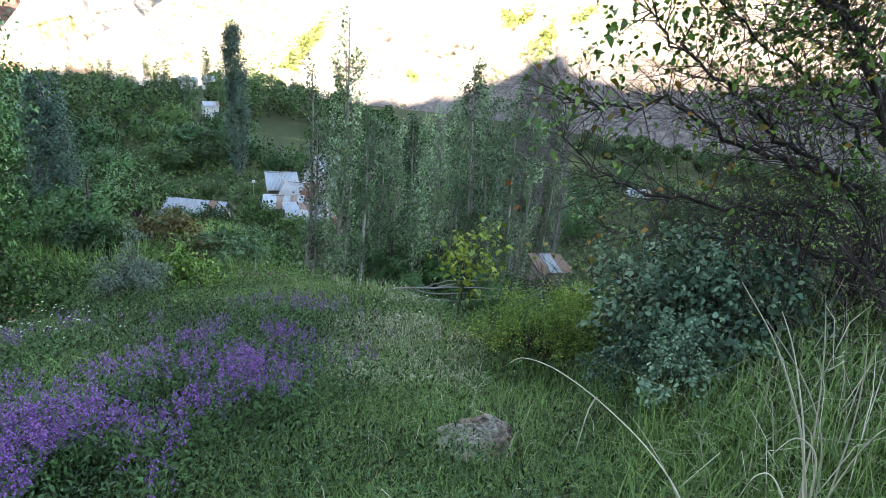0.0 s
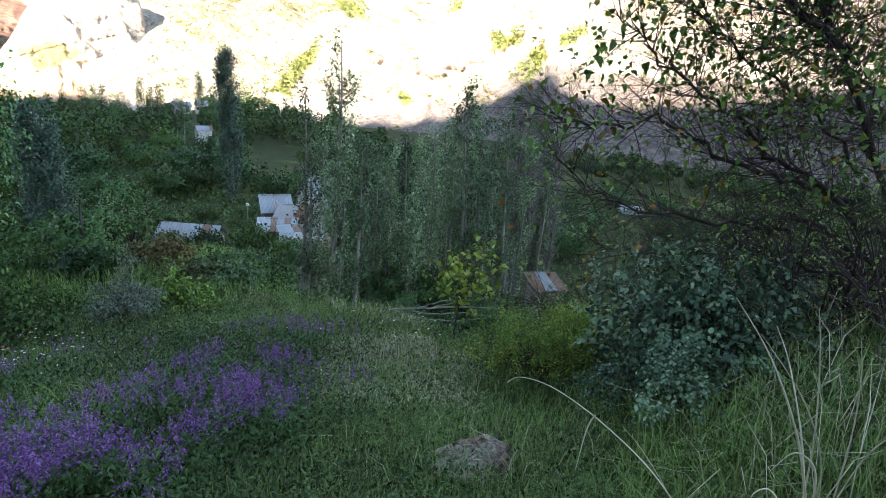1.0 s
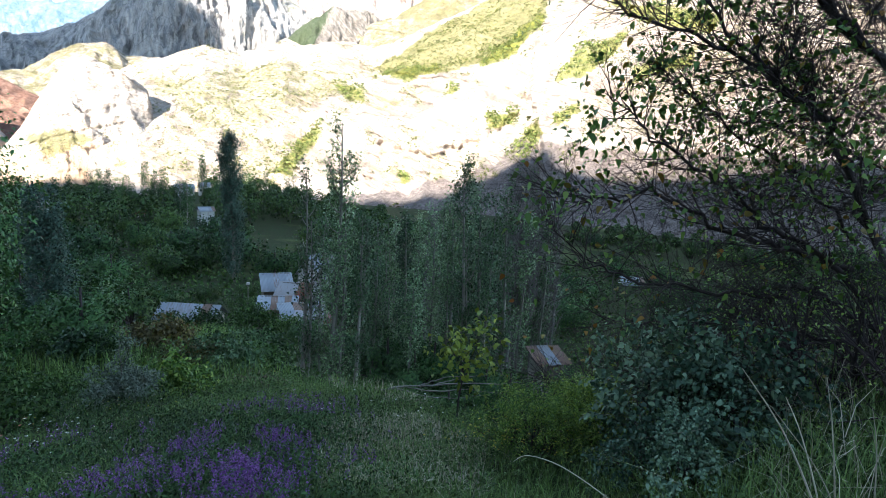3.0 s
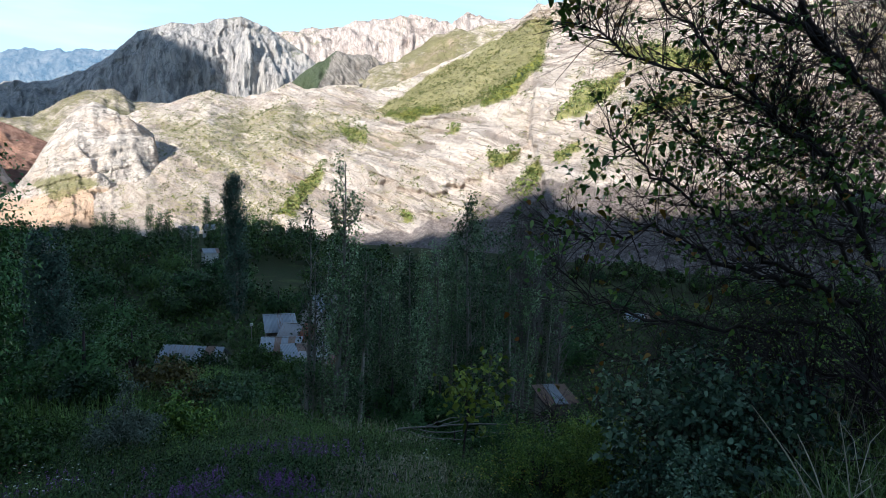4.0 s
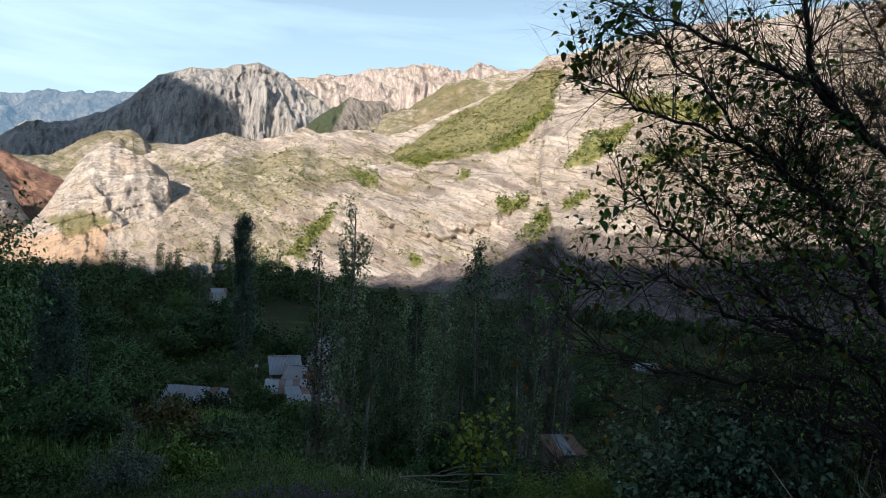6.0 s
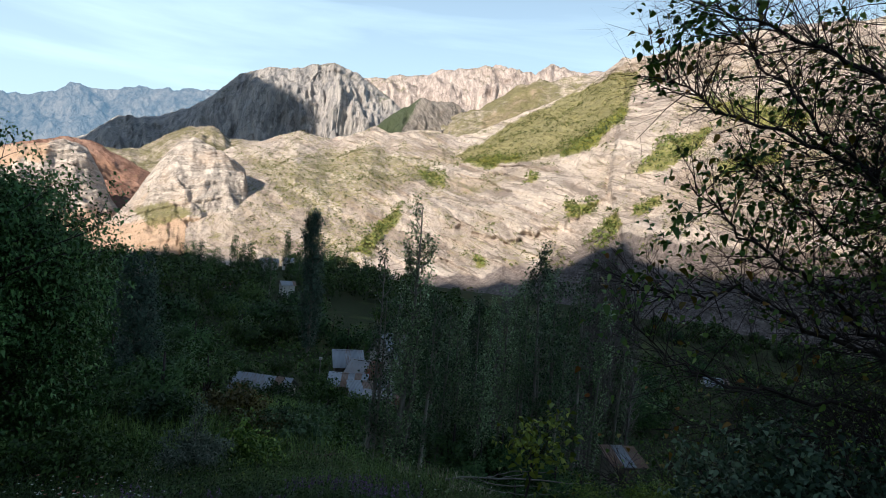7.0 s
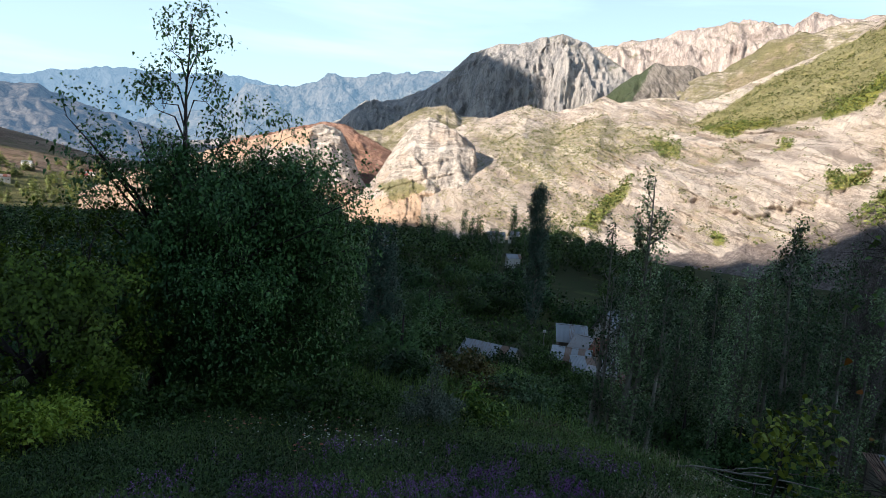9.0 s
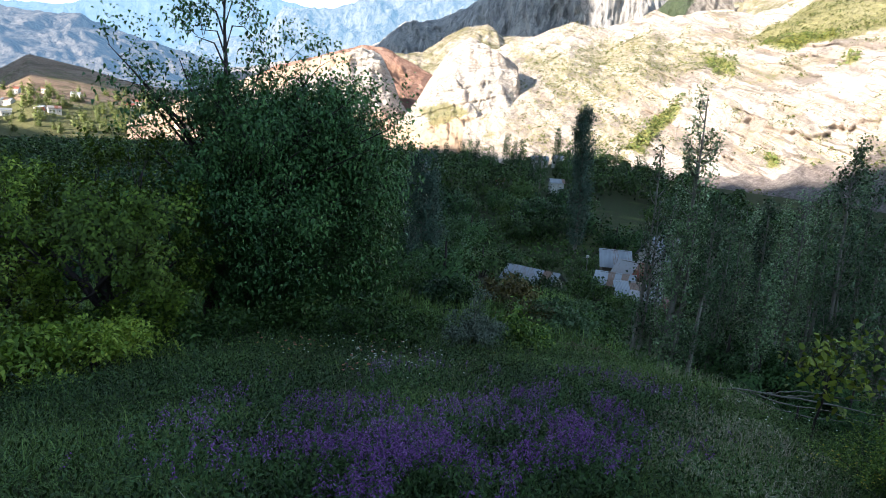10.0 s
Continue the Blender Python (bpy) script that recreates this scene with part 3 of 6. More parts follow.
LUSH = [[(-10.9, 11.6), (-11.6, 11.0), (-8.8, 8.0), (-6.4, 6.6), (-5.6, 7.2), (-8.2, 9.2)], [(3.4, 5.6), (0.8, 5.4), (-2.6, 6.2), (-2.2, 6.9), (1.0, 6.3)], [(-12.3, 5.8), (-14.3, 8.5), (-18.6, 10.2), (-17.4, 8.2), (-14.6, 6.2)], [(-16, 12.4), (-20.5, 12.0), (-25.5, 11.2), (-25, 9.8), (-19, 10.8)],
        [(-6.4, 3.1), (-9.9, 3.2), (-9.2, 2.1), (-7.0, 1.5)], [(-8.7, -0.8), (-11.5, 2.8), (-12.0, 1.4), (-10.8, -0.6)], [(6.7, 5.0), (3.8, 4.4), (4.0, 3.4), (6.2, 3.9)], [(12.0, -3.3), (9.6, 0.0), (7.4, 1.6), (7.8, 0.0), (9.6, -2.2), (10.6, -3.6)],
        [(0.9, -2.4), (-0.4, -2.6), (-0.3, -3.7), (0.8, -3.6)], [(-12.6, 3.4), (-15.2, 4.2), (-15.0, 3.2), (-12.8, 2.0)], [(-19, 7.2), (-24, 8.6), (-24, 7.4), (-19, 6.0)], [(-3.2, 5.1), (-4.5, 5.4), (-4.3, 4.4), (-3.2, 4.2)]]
# brushy foot darkened in colour for shade; its edge follows the cast shadow
SHADED_BRUSH = [(9, -5.2), (1, -4.4), (-4, -3.2), (-8, -1.2), (-10.6, 0.8), (-14, 0.4), (-20, 0.5), (-52, 0), (-52, -14), (9, -14)]
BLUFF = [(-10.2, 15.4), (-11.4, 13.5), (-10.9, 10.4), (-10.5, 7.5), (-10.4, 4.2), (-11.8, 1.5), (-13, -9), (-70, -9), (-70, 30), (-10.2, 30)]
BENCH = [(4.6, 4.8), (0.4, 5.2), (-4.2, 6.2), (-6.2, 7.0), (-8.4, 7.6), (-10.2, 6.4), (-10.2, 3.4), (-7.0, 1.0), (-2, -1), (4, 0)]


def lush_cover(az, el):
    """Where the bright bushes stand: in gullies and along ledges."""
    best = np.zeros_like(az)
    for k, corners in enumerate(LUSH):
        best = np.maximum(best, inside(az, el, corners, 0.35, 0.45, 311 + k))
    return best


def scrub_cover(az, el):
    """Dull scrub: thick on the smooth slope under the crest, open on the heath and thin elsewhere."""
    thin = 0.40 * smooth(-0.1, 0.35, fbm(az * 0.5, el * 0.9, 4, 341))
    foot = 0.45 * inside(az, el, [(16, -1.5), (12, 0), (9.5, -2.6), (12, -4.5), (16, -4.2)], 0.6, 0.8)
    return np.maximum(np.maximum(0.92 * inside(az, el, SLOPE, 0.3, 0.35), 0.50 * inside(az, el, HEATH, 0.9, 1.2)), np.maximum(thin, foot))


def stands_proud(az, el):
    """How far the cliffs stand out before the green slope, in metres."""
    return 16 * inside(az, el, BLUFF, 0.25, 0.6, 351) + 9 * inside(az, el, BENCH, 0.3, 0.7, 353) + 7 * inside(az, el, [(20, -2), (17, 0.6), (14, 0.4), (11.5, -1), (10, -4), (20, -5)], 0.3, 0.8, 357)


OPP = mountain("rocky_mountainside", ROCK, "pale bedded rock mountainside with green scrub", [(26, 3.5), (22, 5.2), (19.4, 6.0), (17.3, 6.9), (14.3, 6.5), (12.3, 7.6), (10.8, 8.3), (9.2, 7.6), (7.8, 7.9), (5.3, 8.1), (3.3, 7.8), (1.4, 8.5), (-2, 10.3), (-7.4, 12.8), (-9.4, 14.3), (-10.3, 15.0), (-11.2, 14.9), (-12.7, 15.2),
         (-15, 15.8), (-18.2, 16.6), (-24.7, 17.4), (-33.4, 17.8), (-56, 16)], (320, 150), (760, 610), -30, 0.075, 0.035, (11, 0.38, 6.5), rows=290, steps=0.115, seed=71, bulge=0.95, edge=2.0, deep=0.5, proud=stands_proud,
         cover={"scrub": scrub_cover, "lush": lush_cover, "shaded_brush": lambda az, el: inside(az, el, SHADED_BRUSH, 0.7, 0.8), "soil": lambda az, el: 0.42 * inside(az, el, [(26, 5), (12, 6.5), (5, 5), (8, 0), (12, -5), (26, -5)], 1.5, 1.5)})
DOME = mountain("rock_dome", DOME_ROCK, "pale limestone dome lit by low sun", [(34.5, -4.0), (32.6, -2.6), (31.4, -1.8), (30.3, -0.3), (29.2, 1.7), (28.1, 3.5), (27.0, 4.9), (25.9, 5.4), (25.0, 5.0), (24.3, 4.8), (23, 4.0), (21.6, 3.1), (21.2, 1.5), (20.6, 1.0), (19.7, 1.2), (18.9, -0.4), (17.9, -0.6), (17.0, -0.9), (16.7, -2.1), (16.2, -4)],
         350, 470, -36, 0.09, 0.035, (11, -0.3, 1.5), rows=170, steps=0.07, seed=83, shape=[(0, 0), (0.25, 0.13), (0.44, 0.42), (0.6, 0.68), (0.8, 0.9), (1, 1)], edge=2.2,
         cover={"soil": lambda az, el: 1 - smooth(-2.2, -0.4, el + 1.0 * smooth(27, 31, az)), "scrub": lambda az, el: np.maximum(0.75 * inside(az, el, [(30.2, -1.0), (28.2, -0.1), (26.4, -0.2), (25.6, -1.2), (28.7, -2.4)], 0.4, 0.5), 0.6 * inside(az, el, [(27, -3.6), (22, -1.2), (19.5, -0.4), (19, -1.4), (22, -3.4)], 0.4, 0.6))})

# the ridge behind the viewer, between the place and the low sun
line = [(-1200, -420, 168), (-555, -298, 174), (-372, -212, 182), (-197, -247, 178), (-115, -248, 187), (-34, -248, 172), (103, -376, 180), (246, -636, 200), (330, -950, 190)]
u = np.linspace(0, 1, 900)
knots = np.linspace(0, 1, len(line))
cx, cy, cz = (np.interp(u, knots, [p[k] for p in line]) for k in range(3))
cz = cz + np.where(cx < -112, 20 * np.clip(1 - (-112 - cx) / 40, 0, 1) ** 0.8, 20 * np.exp(-((cx + 112) / 8) ** 2) + 5 * np.exp(-((cx + 112) / 30) ** 2) - 5 * np.exp(-((cx + 112) / 8) ** 2))
ax, ay = np.gradient(cx), np.gradient(cy)
size = np.hypot(ax, ay)
nx, ny = -ay / size, ax / size
v = np.linspace(-1, 1, 41)
U, V = np.meshgrid(u, v, indexing="ij")
X, Y = cx[:, None] + nx[:, None] * V * 150, cy[:, None] + ny[:, None] * V * 150
Z = cz[:, None] * (1 - abs(V)) - 30 * abs(V) + 8 * fbm(X * 0.02, Y * 0.02, 4, 91) + 5 * fbm(X * 0.08, Y * 0.08, 3, 93)
tagged(put("ridge_behind", mesh_of("ridge_behind", np.stack([X, Y, Z], -1).reshape(-1, 3), grid_faces(900, 41)), GREEN_HILL),
       "dark scrubby ridge that hides the low sun", "mountain", kind="structure")
# out of view, added to throw shade on the left of the cliff massif
mountain("side_mountain", GREEN_HILL, "unseen scrubby mountain added to shade the cliff massif", [(129, 8), (126, 28), (123.5, 38.4), (120, 39.0), (116, 38.9), (111, 39.0), (106, 39.3), (101, 40.3), (97, 40.3), (93, 39), (89, 30), (85, 12)], 1000, 1250, -40, 0.08, 0.05, rows=50, steps=0.4, seed=97)

# ---- leaves and bark ----
LEAF_MID = leaf_material("orchard_leaves", (0.016, 0.038, 0.008), (0.047, 0.099, 0.021), (0.118, 0.202, 0.047))
LEAF_DARK = leaf_material("walnut_leaves", (0.013, 0.043, 0.011), (0.041, 0.106, 0.029), (0.099, 0.201, 0.055), 0.3)
LEAF_YELLOW = leaf_material("yellow_green_leaves", (0.077, 0.130, 0.015), (0.193, 0.293, 0.037), (0.387, 0.486, 0.072), 0.4)
LEAF_LIME = leaf_material("lime_leaves", (0.090, 0.140, 0.020), (0.215, 0.290, 0.044), (0.40, 0.46, 0.080), 0.4)
LEAF_POPLAR = leaf_material("poplar_leaves", (0.036, 0.068, 0.030), (0.115, 0.200, 0.085), (0.34, 0.47, 0.25), 0.35, 0.38)
LEAF_DEEP = leaf_material("deep_poplar_leaves", (0.024, 0.054, 0.022), (0.066, 0.124, 0.050), (0.145, 0.225, 0.105), 0.35, 0.45)
LEAF_FRUIT = leaf_material("fruit_tree_leaves", (0.045, 0.115, 0.036), (0.101, 0.225, 0.068), (0.190, 0.329, 0.101), 0.35, 0.45)
LEAF_SILVER = leaf_material("silver_leaves", (0.086, 0.112, 0.081), (0.180, 0.212, 0.158), (0.310, 0.346, 0.274), 0.25, 0.6)
LEAF_ROSE = leaf_material("blue_green_rose_leaves", (0.022, 0.050, 0.030), (0.070, 0.130, 0.078), (0.22, 0.32, 0.20), 0.25, 0.45)
LEAF_BROOM = leaf_material("broom_leaves", (0.049, 0.105, 0.020), (0.131, 0.231, 0.044), (0.381, 0.469, 0.082), 0.3)
LEAF_APRICOT = leaf_material("apricot_leaves", (0.043, 0.092, 0.020), (0.120, 0.222, 0.044), (0.28, 0.40, 0.085), 0.45, 0.4)
LEAF_TURNED = leaf_material("turning_leaves", (0.168, 0.120, 0.018), (0.240, 0.180, 0.024), (0.336, 0.120, 0.030), 0.4)
LEAF_RUST = leaf_material("rusty_leaves", (0.072, 0.060, 0.018), (0.120, 0.090, 0.024), (0.180, 0.132, 0.036), 0.3)
LEAF_SCRUB = leaf_material("dry_scrub_leaves", (0.043, 0.052, 0.017), (0.105, 0.117, 0.037), (0.194, 0.200, 0.065), 0.25)
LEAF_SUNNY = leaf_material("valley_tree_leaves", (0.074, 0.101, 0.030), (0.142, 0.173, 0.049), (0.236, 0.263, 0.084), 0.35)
LEAF_BLUE = leaf_material("blue_green_poplar_leaves", (0.012, 0.032, 0.020), (0.034, 0.074, 0.048), (0.082, 0.140, 0.098), 0.3, 0.45)
BARK_DARK = bark_material("dark_bark", (0.030, 0.022, 0.024), (0.105, 0.078, 0.078))
BARK_PALE = bark_material("pale_poplar_bark", (0.16, 0.14, 0.12), (0.38, 0.35, 0.31), 6.0)
BARK_GREY = bark_material("weathered_grey_wood", (0.14, 0.125, 0.11), (0.34, 0.31, 0.28), 14.0)


def grow(rng, start, way, length, radius, depth, forks, spread, rise, lines, tips, wobble=0.18):
    """A limb and its forks. lines: what tubes() takes; tips: places and ways along the last twigs."""
    pts, p, d = [np.array(start, float)], np.array(start, float), np.array(way, float)
    d /= np.linalg.norm(d)
    steps = 5
    for _ in range(steps):
        d = d + rng.normal(size=3) * wobble + [0, 0, rise]
        d /= np.linalg.norm(d)
        p = p + d * length / steps
        pts.append(p)
    pts = np.array(pts)
    lines.append((pts, np.linspace(radius, radius * (0.35 if depth else 0.25), steps + 1)))
    if depth == 0:
        tips.extend((pts[k], pts[k] - pts[k - 1]) for k in range(2, steps + 1))
        return
    for k in range(forks):
        t = 0.3 + 0.7 * (k + rng.uniform(0, 1)) / forks
        i = min(int(t * steps), steps - 1)
        at = pts[i] + (pts[i + 1] - pts[i]) * (t * steps - i)
        side = rng.normal(size=3)
        side -= side @ d * d
        side /= np.linalg.norm(side) + 1e-9
        out = (pts[i + 1] - pts[i]) / np.linalg.norm(pts[i + 1] - pts[i]) + side * spread * rng.uniform(0.6, 1.3)
        grow(rng, at, out, length * rng.uniform(0.5, 0.75), radius * (1 - 0.6 * t) * 0.62, depth - 1, forks, spread, rise, lines, tips, wobble)


def leafy(rng, tips, per, reach, size, width=0.5, droop=0.25, out=0.6, rounded=False):
    """Leaves set round the last twigs."""
    at = np.repeat(np.array([t[0] for t in tips]), per, 0)
    way = np.repeat(np.array([t[1] for t in tips]), per, 0)
    way = way / (np.linalg.norm(way, axis=1, keepdims=True) + 1e-9)
    at = at + rng.normal(size=at.shape) * reach
    return leaf_quads(rng, at, way * out + rng.normal(size=at.shape), size, width, droop, 0.25, rounded)


def broadleaf_mesh(seed, height, wide, leaf, per, depth=2, forks=5, lift=0.25, thinnest=0.0, stout=1.0, rounded=False):
    """Trunk and crown meshes of a round-headed tree with its foot at the origin."""
    rng = np.random.default_rng(seed)
    lines, tips = [], []
    fork = height * lift
    lines.append((np.array([[0, 0, -0.4], [0.02, 0, fork * 0.5], [0.05 * height, 0, fork], [0.03 * height, 0.02, height * 0.6]]) * [1, 1, 1],
                  np.array([0.034, 0.028, 0.022, 0.008]) * height * stout))
    for k in range(8):
        a = k * 2.4 + rng.uniform(-0.4, 0.4)
        up = rng.uniform(0.25, 1.5)
        reach = wide * 0.5 / (1 + 0.35 * up) * rng.uniform(0.75, 1.15)
        at = (0.04 * height, 0, fork * rng.uniform(0.75, 1.5))
        grow(rng, at, (math.cos(a), math.sin(a), up), math.hypot(reach, reach * up) * 0.62, height * 0.013 * stout, depth, forks, 0.85, 0.05, lines, tips)
    lines = [one for one in lines if one[1][0] >= thinnest]
    wood = mesh_of("trunk", *tubes(lines, 4 if thinnest else 5), True)
    heart = np.mean([t[0] for t in tips], 0) - [0, 0, 0.12 * height]
    crown = crown_of("crown", *leafy(rng, tips, per, leaf * 0.9, leaf, 0.6, rounded=rounded), heart, 0.85)
    return wood, crown


def tree(name, meshes, m, bark, leaves, label, group=""):
    ob = thing(name, m, label, "tree", group)
    put("trunk", meshes[0], bark, ob)
    put("crown", meshes[1], leaves, ob)
    return ob


def poplar_mesh(seed, height, wide, leaf, count, bare=0.12, stems=1, boughs=56):
    """A narrow column: ascending branches close round a straight stem."""
    rng = np.random.default_rng(seed)
    lines, at, way = [], [], []
    for s in range(stems):
        h = height * (1 if s == 0 else rng.uniform(0.7, 0.9))
        off = np.array([0, 0, 0]) if s == 0 else np.array([rng.uniform(-0.5, 0.5), rng.uniform(-0.5, 0.5), 0]) * wide * 0.5
        k = np.linspace(0, 1, 9)
        bend = np.stack([0.012 * h * np.sin(k * 4 + seed), 0.012 * h * np.cos(k * 3 + seed), k * h - 0.4], 1) + off
        lines.append((bend, 0.0125 * h * (1 - 0.93 * k) + 0.006))
        for j in range(int(boughs * (1 if s == 0 else 0.6))):
            t = bare + (0.97 - bare) * rng.uniform(0, 1)
            p = np.array([np.interp(t, k, bend[:, c]) for c in range(3)])
            a = rng.uniform(0, 6.283)
            room = wide * 0.5 * (0.58 + 0.60 * math.sin(math.pi * min(1, (t - bare) / (1 - bare) * 0.85 + 0.12))) * rng.uniform(0.6, 1.2)
            long = h * rng.uniform(0.06, 0.15) * (1.15 - t * 0.7)
            q = np.linspace(0, 1, 4)[:, None]
            reach = np.array([math.cos(a), math.sin(a), 0]) * room
            line = p + reach * np.sqrt(q) * 0.9 + np.array([0, 0, 1.0]) * q * long
            lines.append((line, np.linspace(0.0022 * h, 0.0006 * h, 4)))
            n = max(2, int(count / boughs / (0.6 * (stems - 1) + 1)))
            u = rng.uniform(0.15, 1.05, n)[:, None]
            at.append(p + reach * np.sqrt(u) * 0.9 + np.array([0, 0, 1.0]) * u * long + rng.normal(size=(n, 3)) * [leaf, leaf, leaf * 1.6])
            way.append(rng.normal(size=(n, 3)) + [0, 0, 0.3])
    wood = mesh_of("trunk", *tubes(lines, 4), True)
    at = np.concatenate(at)
    crown = crown_of("crown", *leaf_quads(rng, at, np.concatenate(way), leaf, 0.75, 0.2), at * [0, 0, 1] - [0, 0, 0.3 * wide], 0.6)
    return wood, crown


def at_ground(az, r, turn=0.0, scale=1.0, lean=(0, 0)):
    p = on_ground(az, r, 0.05)
    return Matrix.Translation(p) @ pose(0, 0, 0, lean[0], lean[1], turn) @ Matrix.Scale(scale, 4)


def placed(ob, m):
    """A copy at a pose that keeps the size in the pose."""
    c = copy_thing(ob, m)
    c.matrix_basis = m
    return c


# ---- poplars ----
def poplar_height(az, r, el):
    """How tall a poplar is whose tip stands at that height angle."""
    return EYE + r * math.tan(radians(el)) - on_ground(az, r).z


P = "slender poplar with pale bark and grey-green leaves"
rows = [  # bearing, distance, height angle of the tip, width, leaves, stems
    (6.1, 27, 2.6, 1.8, 6000, 3), (8.9, 27.5, -1.8, 1.0, 1700, 2), (4.0, 26, -5.3, 0.9, 1500, 1), (2.6, 29, -6.3, 1.1, 2300, 2), (1.4, 33, -6.5, 1.2, 2600, 2), (-0.2, 31, -5.7, 1.15, 2500, 1),
    (-2.7, 34, -4.6, 1.2, 2800, 2), (-4.4, 31, -3.3, 1.2, 2800, 2), (-5.5, 29, -0.4, 1.4, 4200, 2), (-7.1, 31, -3.5, 1.4, 3600, 2), (-8.3, 33, -4.0, 1.3, 3000, 2), (-9.5, 31, -2.8, 1.1, 2400, 1), (-6.4, 37, -2.7, 1.4, 2600, 1),
    (0.6, 40, -6.7, 1.3, 2200, 1), (3.4, 37, -6.3, 1.2, 2000, 1), (-1.5, 38, -5.7, 1.3, 2200, 1), (-3.6, 40, -4.2, 1.3, 2200, 1), (7.3, 34, -5.5, 1.0, 1200, 1), (-8.0, 28, -8.5, 1.1, 1700, 1), (-1.0, 27, -10.5, 1.1, 1500, 1), (5.2, 30, -7.0, 1.0, 1500, 1), (-11.2, 34, -5.2, 1.2, 2200, 1), (-13.0, 37, -6.0, 1.3, 2000, 1)]
for i, (az, r, el, w, leaves, stems) in enumerate(rows):
    tree("poplar", poplar_mesh(300 + i, poplar_height(az, r, el), 0.82 * w, 0.115, int(1.35 * leaves), 0.16 if i < 3 else 0.07, stems), at_ground(az, r, 40 * i), BARK_PALE, (LEAF_POPLAR, LEAF_POPLAR, LEAF_DEEP)[i % 3], P, "poplars below the slope")
BARK_LILAC = bark_material("bare_poplar_twigs", (0.15, 0.125, 0.125), (0.33, 0.285, 0.28), 6.0)
for i, (az, r, el, w) in enumerate(((-10.1, 36, -0.5, 1.3), (-10.8, 37, -0.8, 1.3), (-11.6, 36, -1.3, 1.2), (-12.7, 38, -2.8, 1.3), (-9.4, 38, -2.0, 1.2), (-2.4, 41, -5.0, 1.0), (-13.8, 39, -4.2, 1.2))):
    tree("bare_poplar", poplar_mesh(370 + i, poplar_height(az, r, el), w, 0.11, 260, 0.25, 2, 260), at_ground(az, r, 70 * i), BARK_LILAC, LEAF_POPLAR, "nearly leafless poplar with upright lilac-grey twigs", "bare poplars below the rocks")
tall = tree("poplar", poplar_mesh(340, 21.5, 3.0, 0.28, 11000, 0.04, 1, 150), at_ground(15.2, 95), BARK_PALE, LEAF_BLUE, "tall dense columnar poplar above the village trees")
dark = tree("poplar", poplar_mesh(341, 12.4, 3.4, 0.20, 15000, 0.03, 2, 130), at_ground(29.2, 58), BARK_PALE, LEAF_BLUE, "broad dark poplar with dense foliage")
small = tree("poplar", poplar_mesh(342, 13.0, 2.6, 0.34, 1500, 0.06), at_ground(24.6, 205), BARK_PALE, LEAF_DARK, "distant dark poplar on the village knoll", "poplars on the knoll")
for az, r, k in ((17.6, 230, 1.15), (20.6, 190, 1.05), (21.2, 196, 1.0), (22.9, 200, 0.7), (23.3, 205, 0.85), (26.0, 240, 0.9), (19.3, 170, 0.9), (27.4, 250, 0.85), (30.5, 260, 0.8), (12.4, 235, 0.7), (34.5, 210, 0.8), (16.4, 185, 1.05), (18.8, 160, 0.95), (23.9, 170, 1.0), (28.3, 180, 0.95), (10.6, 190, 0.9), (21.9, 240, 1.1), (25.3, 215, 1.0)):
    placed(small, at_ground(az, r, az * 50, k))

# ---- orchard and woods in the valley ----
sizes = [(401, 7.0, 9.0, 0.10), (402, 8.5, 8.4, 0.12), (403, 6.0, 9.4, 0.08), (404, 9.5, 8.0, 0.12)]
kinds = [broadleaf_mesh(seed, h, w, 0.22, 11, 2, 4, low, 0.05) for seed, h, w, low in sizes]
kinds += [broadleaf_mesh(seed, h, w, 0.32, 6, 2, 4, low, 0.11) for seed, h, w, low in sizes]
kinds += [broadleaf_mesh(seed, h, w, 0.54, 3, 2, 4, low, 0.13) for seed, h, w, low in sizes]
tops = [max(v.co.z for v in k[1].vertices) for k in kinds]
models = []
for i, k in enumerate(kinds):
    for leaves, label in ((LEAF_MID, "round green orchard tree in the valley"), (LEAF_DARK, "dark green broadleaf tree in the valley")):
        models.append(((k[0], k[1].copy()), leaves, label))


def wooded(az, r):
    """Whether trees grow there: not on the houses, in the view to them, on the meadow, the yards or the near slope."""
    if 5 < az < 22.5 and 34 < r < 57:
        return True
    if 5 < az < 22.5 and 57 <= r < 81:
        return 13.3 < az < 15.6 or az > 21.8 or (r > 66 and az > 15.6) or (r > 77 and az > 13)
    if 5 < az < 22.5 and r < 40 or -23 < az < -17 and 55 < r < 113:
        return False
    if (-14 < az < 5 and r < 50) or (az >= 10 and r < 34) or (az <= -14 and r < 22):
        return False
    return not ((8 < az < 13 and 142 < r < 170) or (15 < az < 19 and 160 < r < 182))


def tree_room(az, r, base):
    """How tall a tree may be so that the woods keep their even top."""
    line = float(np.interp(-az, [-70, -32, -28, -25, -22, -18.7, -16.4, -13.7, -11.3, -9.9, -3.9, -0.8, 8, 50], [-4.6, -3.9, -4.4, -4.0, -4.7, -4.5, -3.7, -3.1, -3.5, -3.9, -5.4, -6.1, -6.4, -6.0]))
    el = line + 0.3 if r > 150 else line - 1.6 - 3.0 * (150 - r) / 93 if r > 57 else -9.0
    if 5 < az < 22.5 and r < 57:
        el = -15.8
    elif 7.4 < az < 13.6 and r < 135:
        el = -11.8 if r < 90 else -9.0
    elif 5 < az < 22.5 and r < 90:
        el = -12.0
    elif 26 < az < 34 and r < 58:
        el = -12.0
    el -= 1.8 * float(value_noise(np.array(az * 0.9), np.array(r * 0.05), 19))
    return EYE + r * math.tan(radians(el)) - base


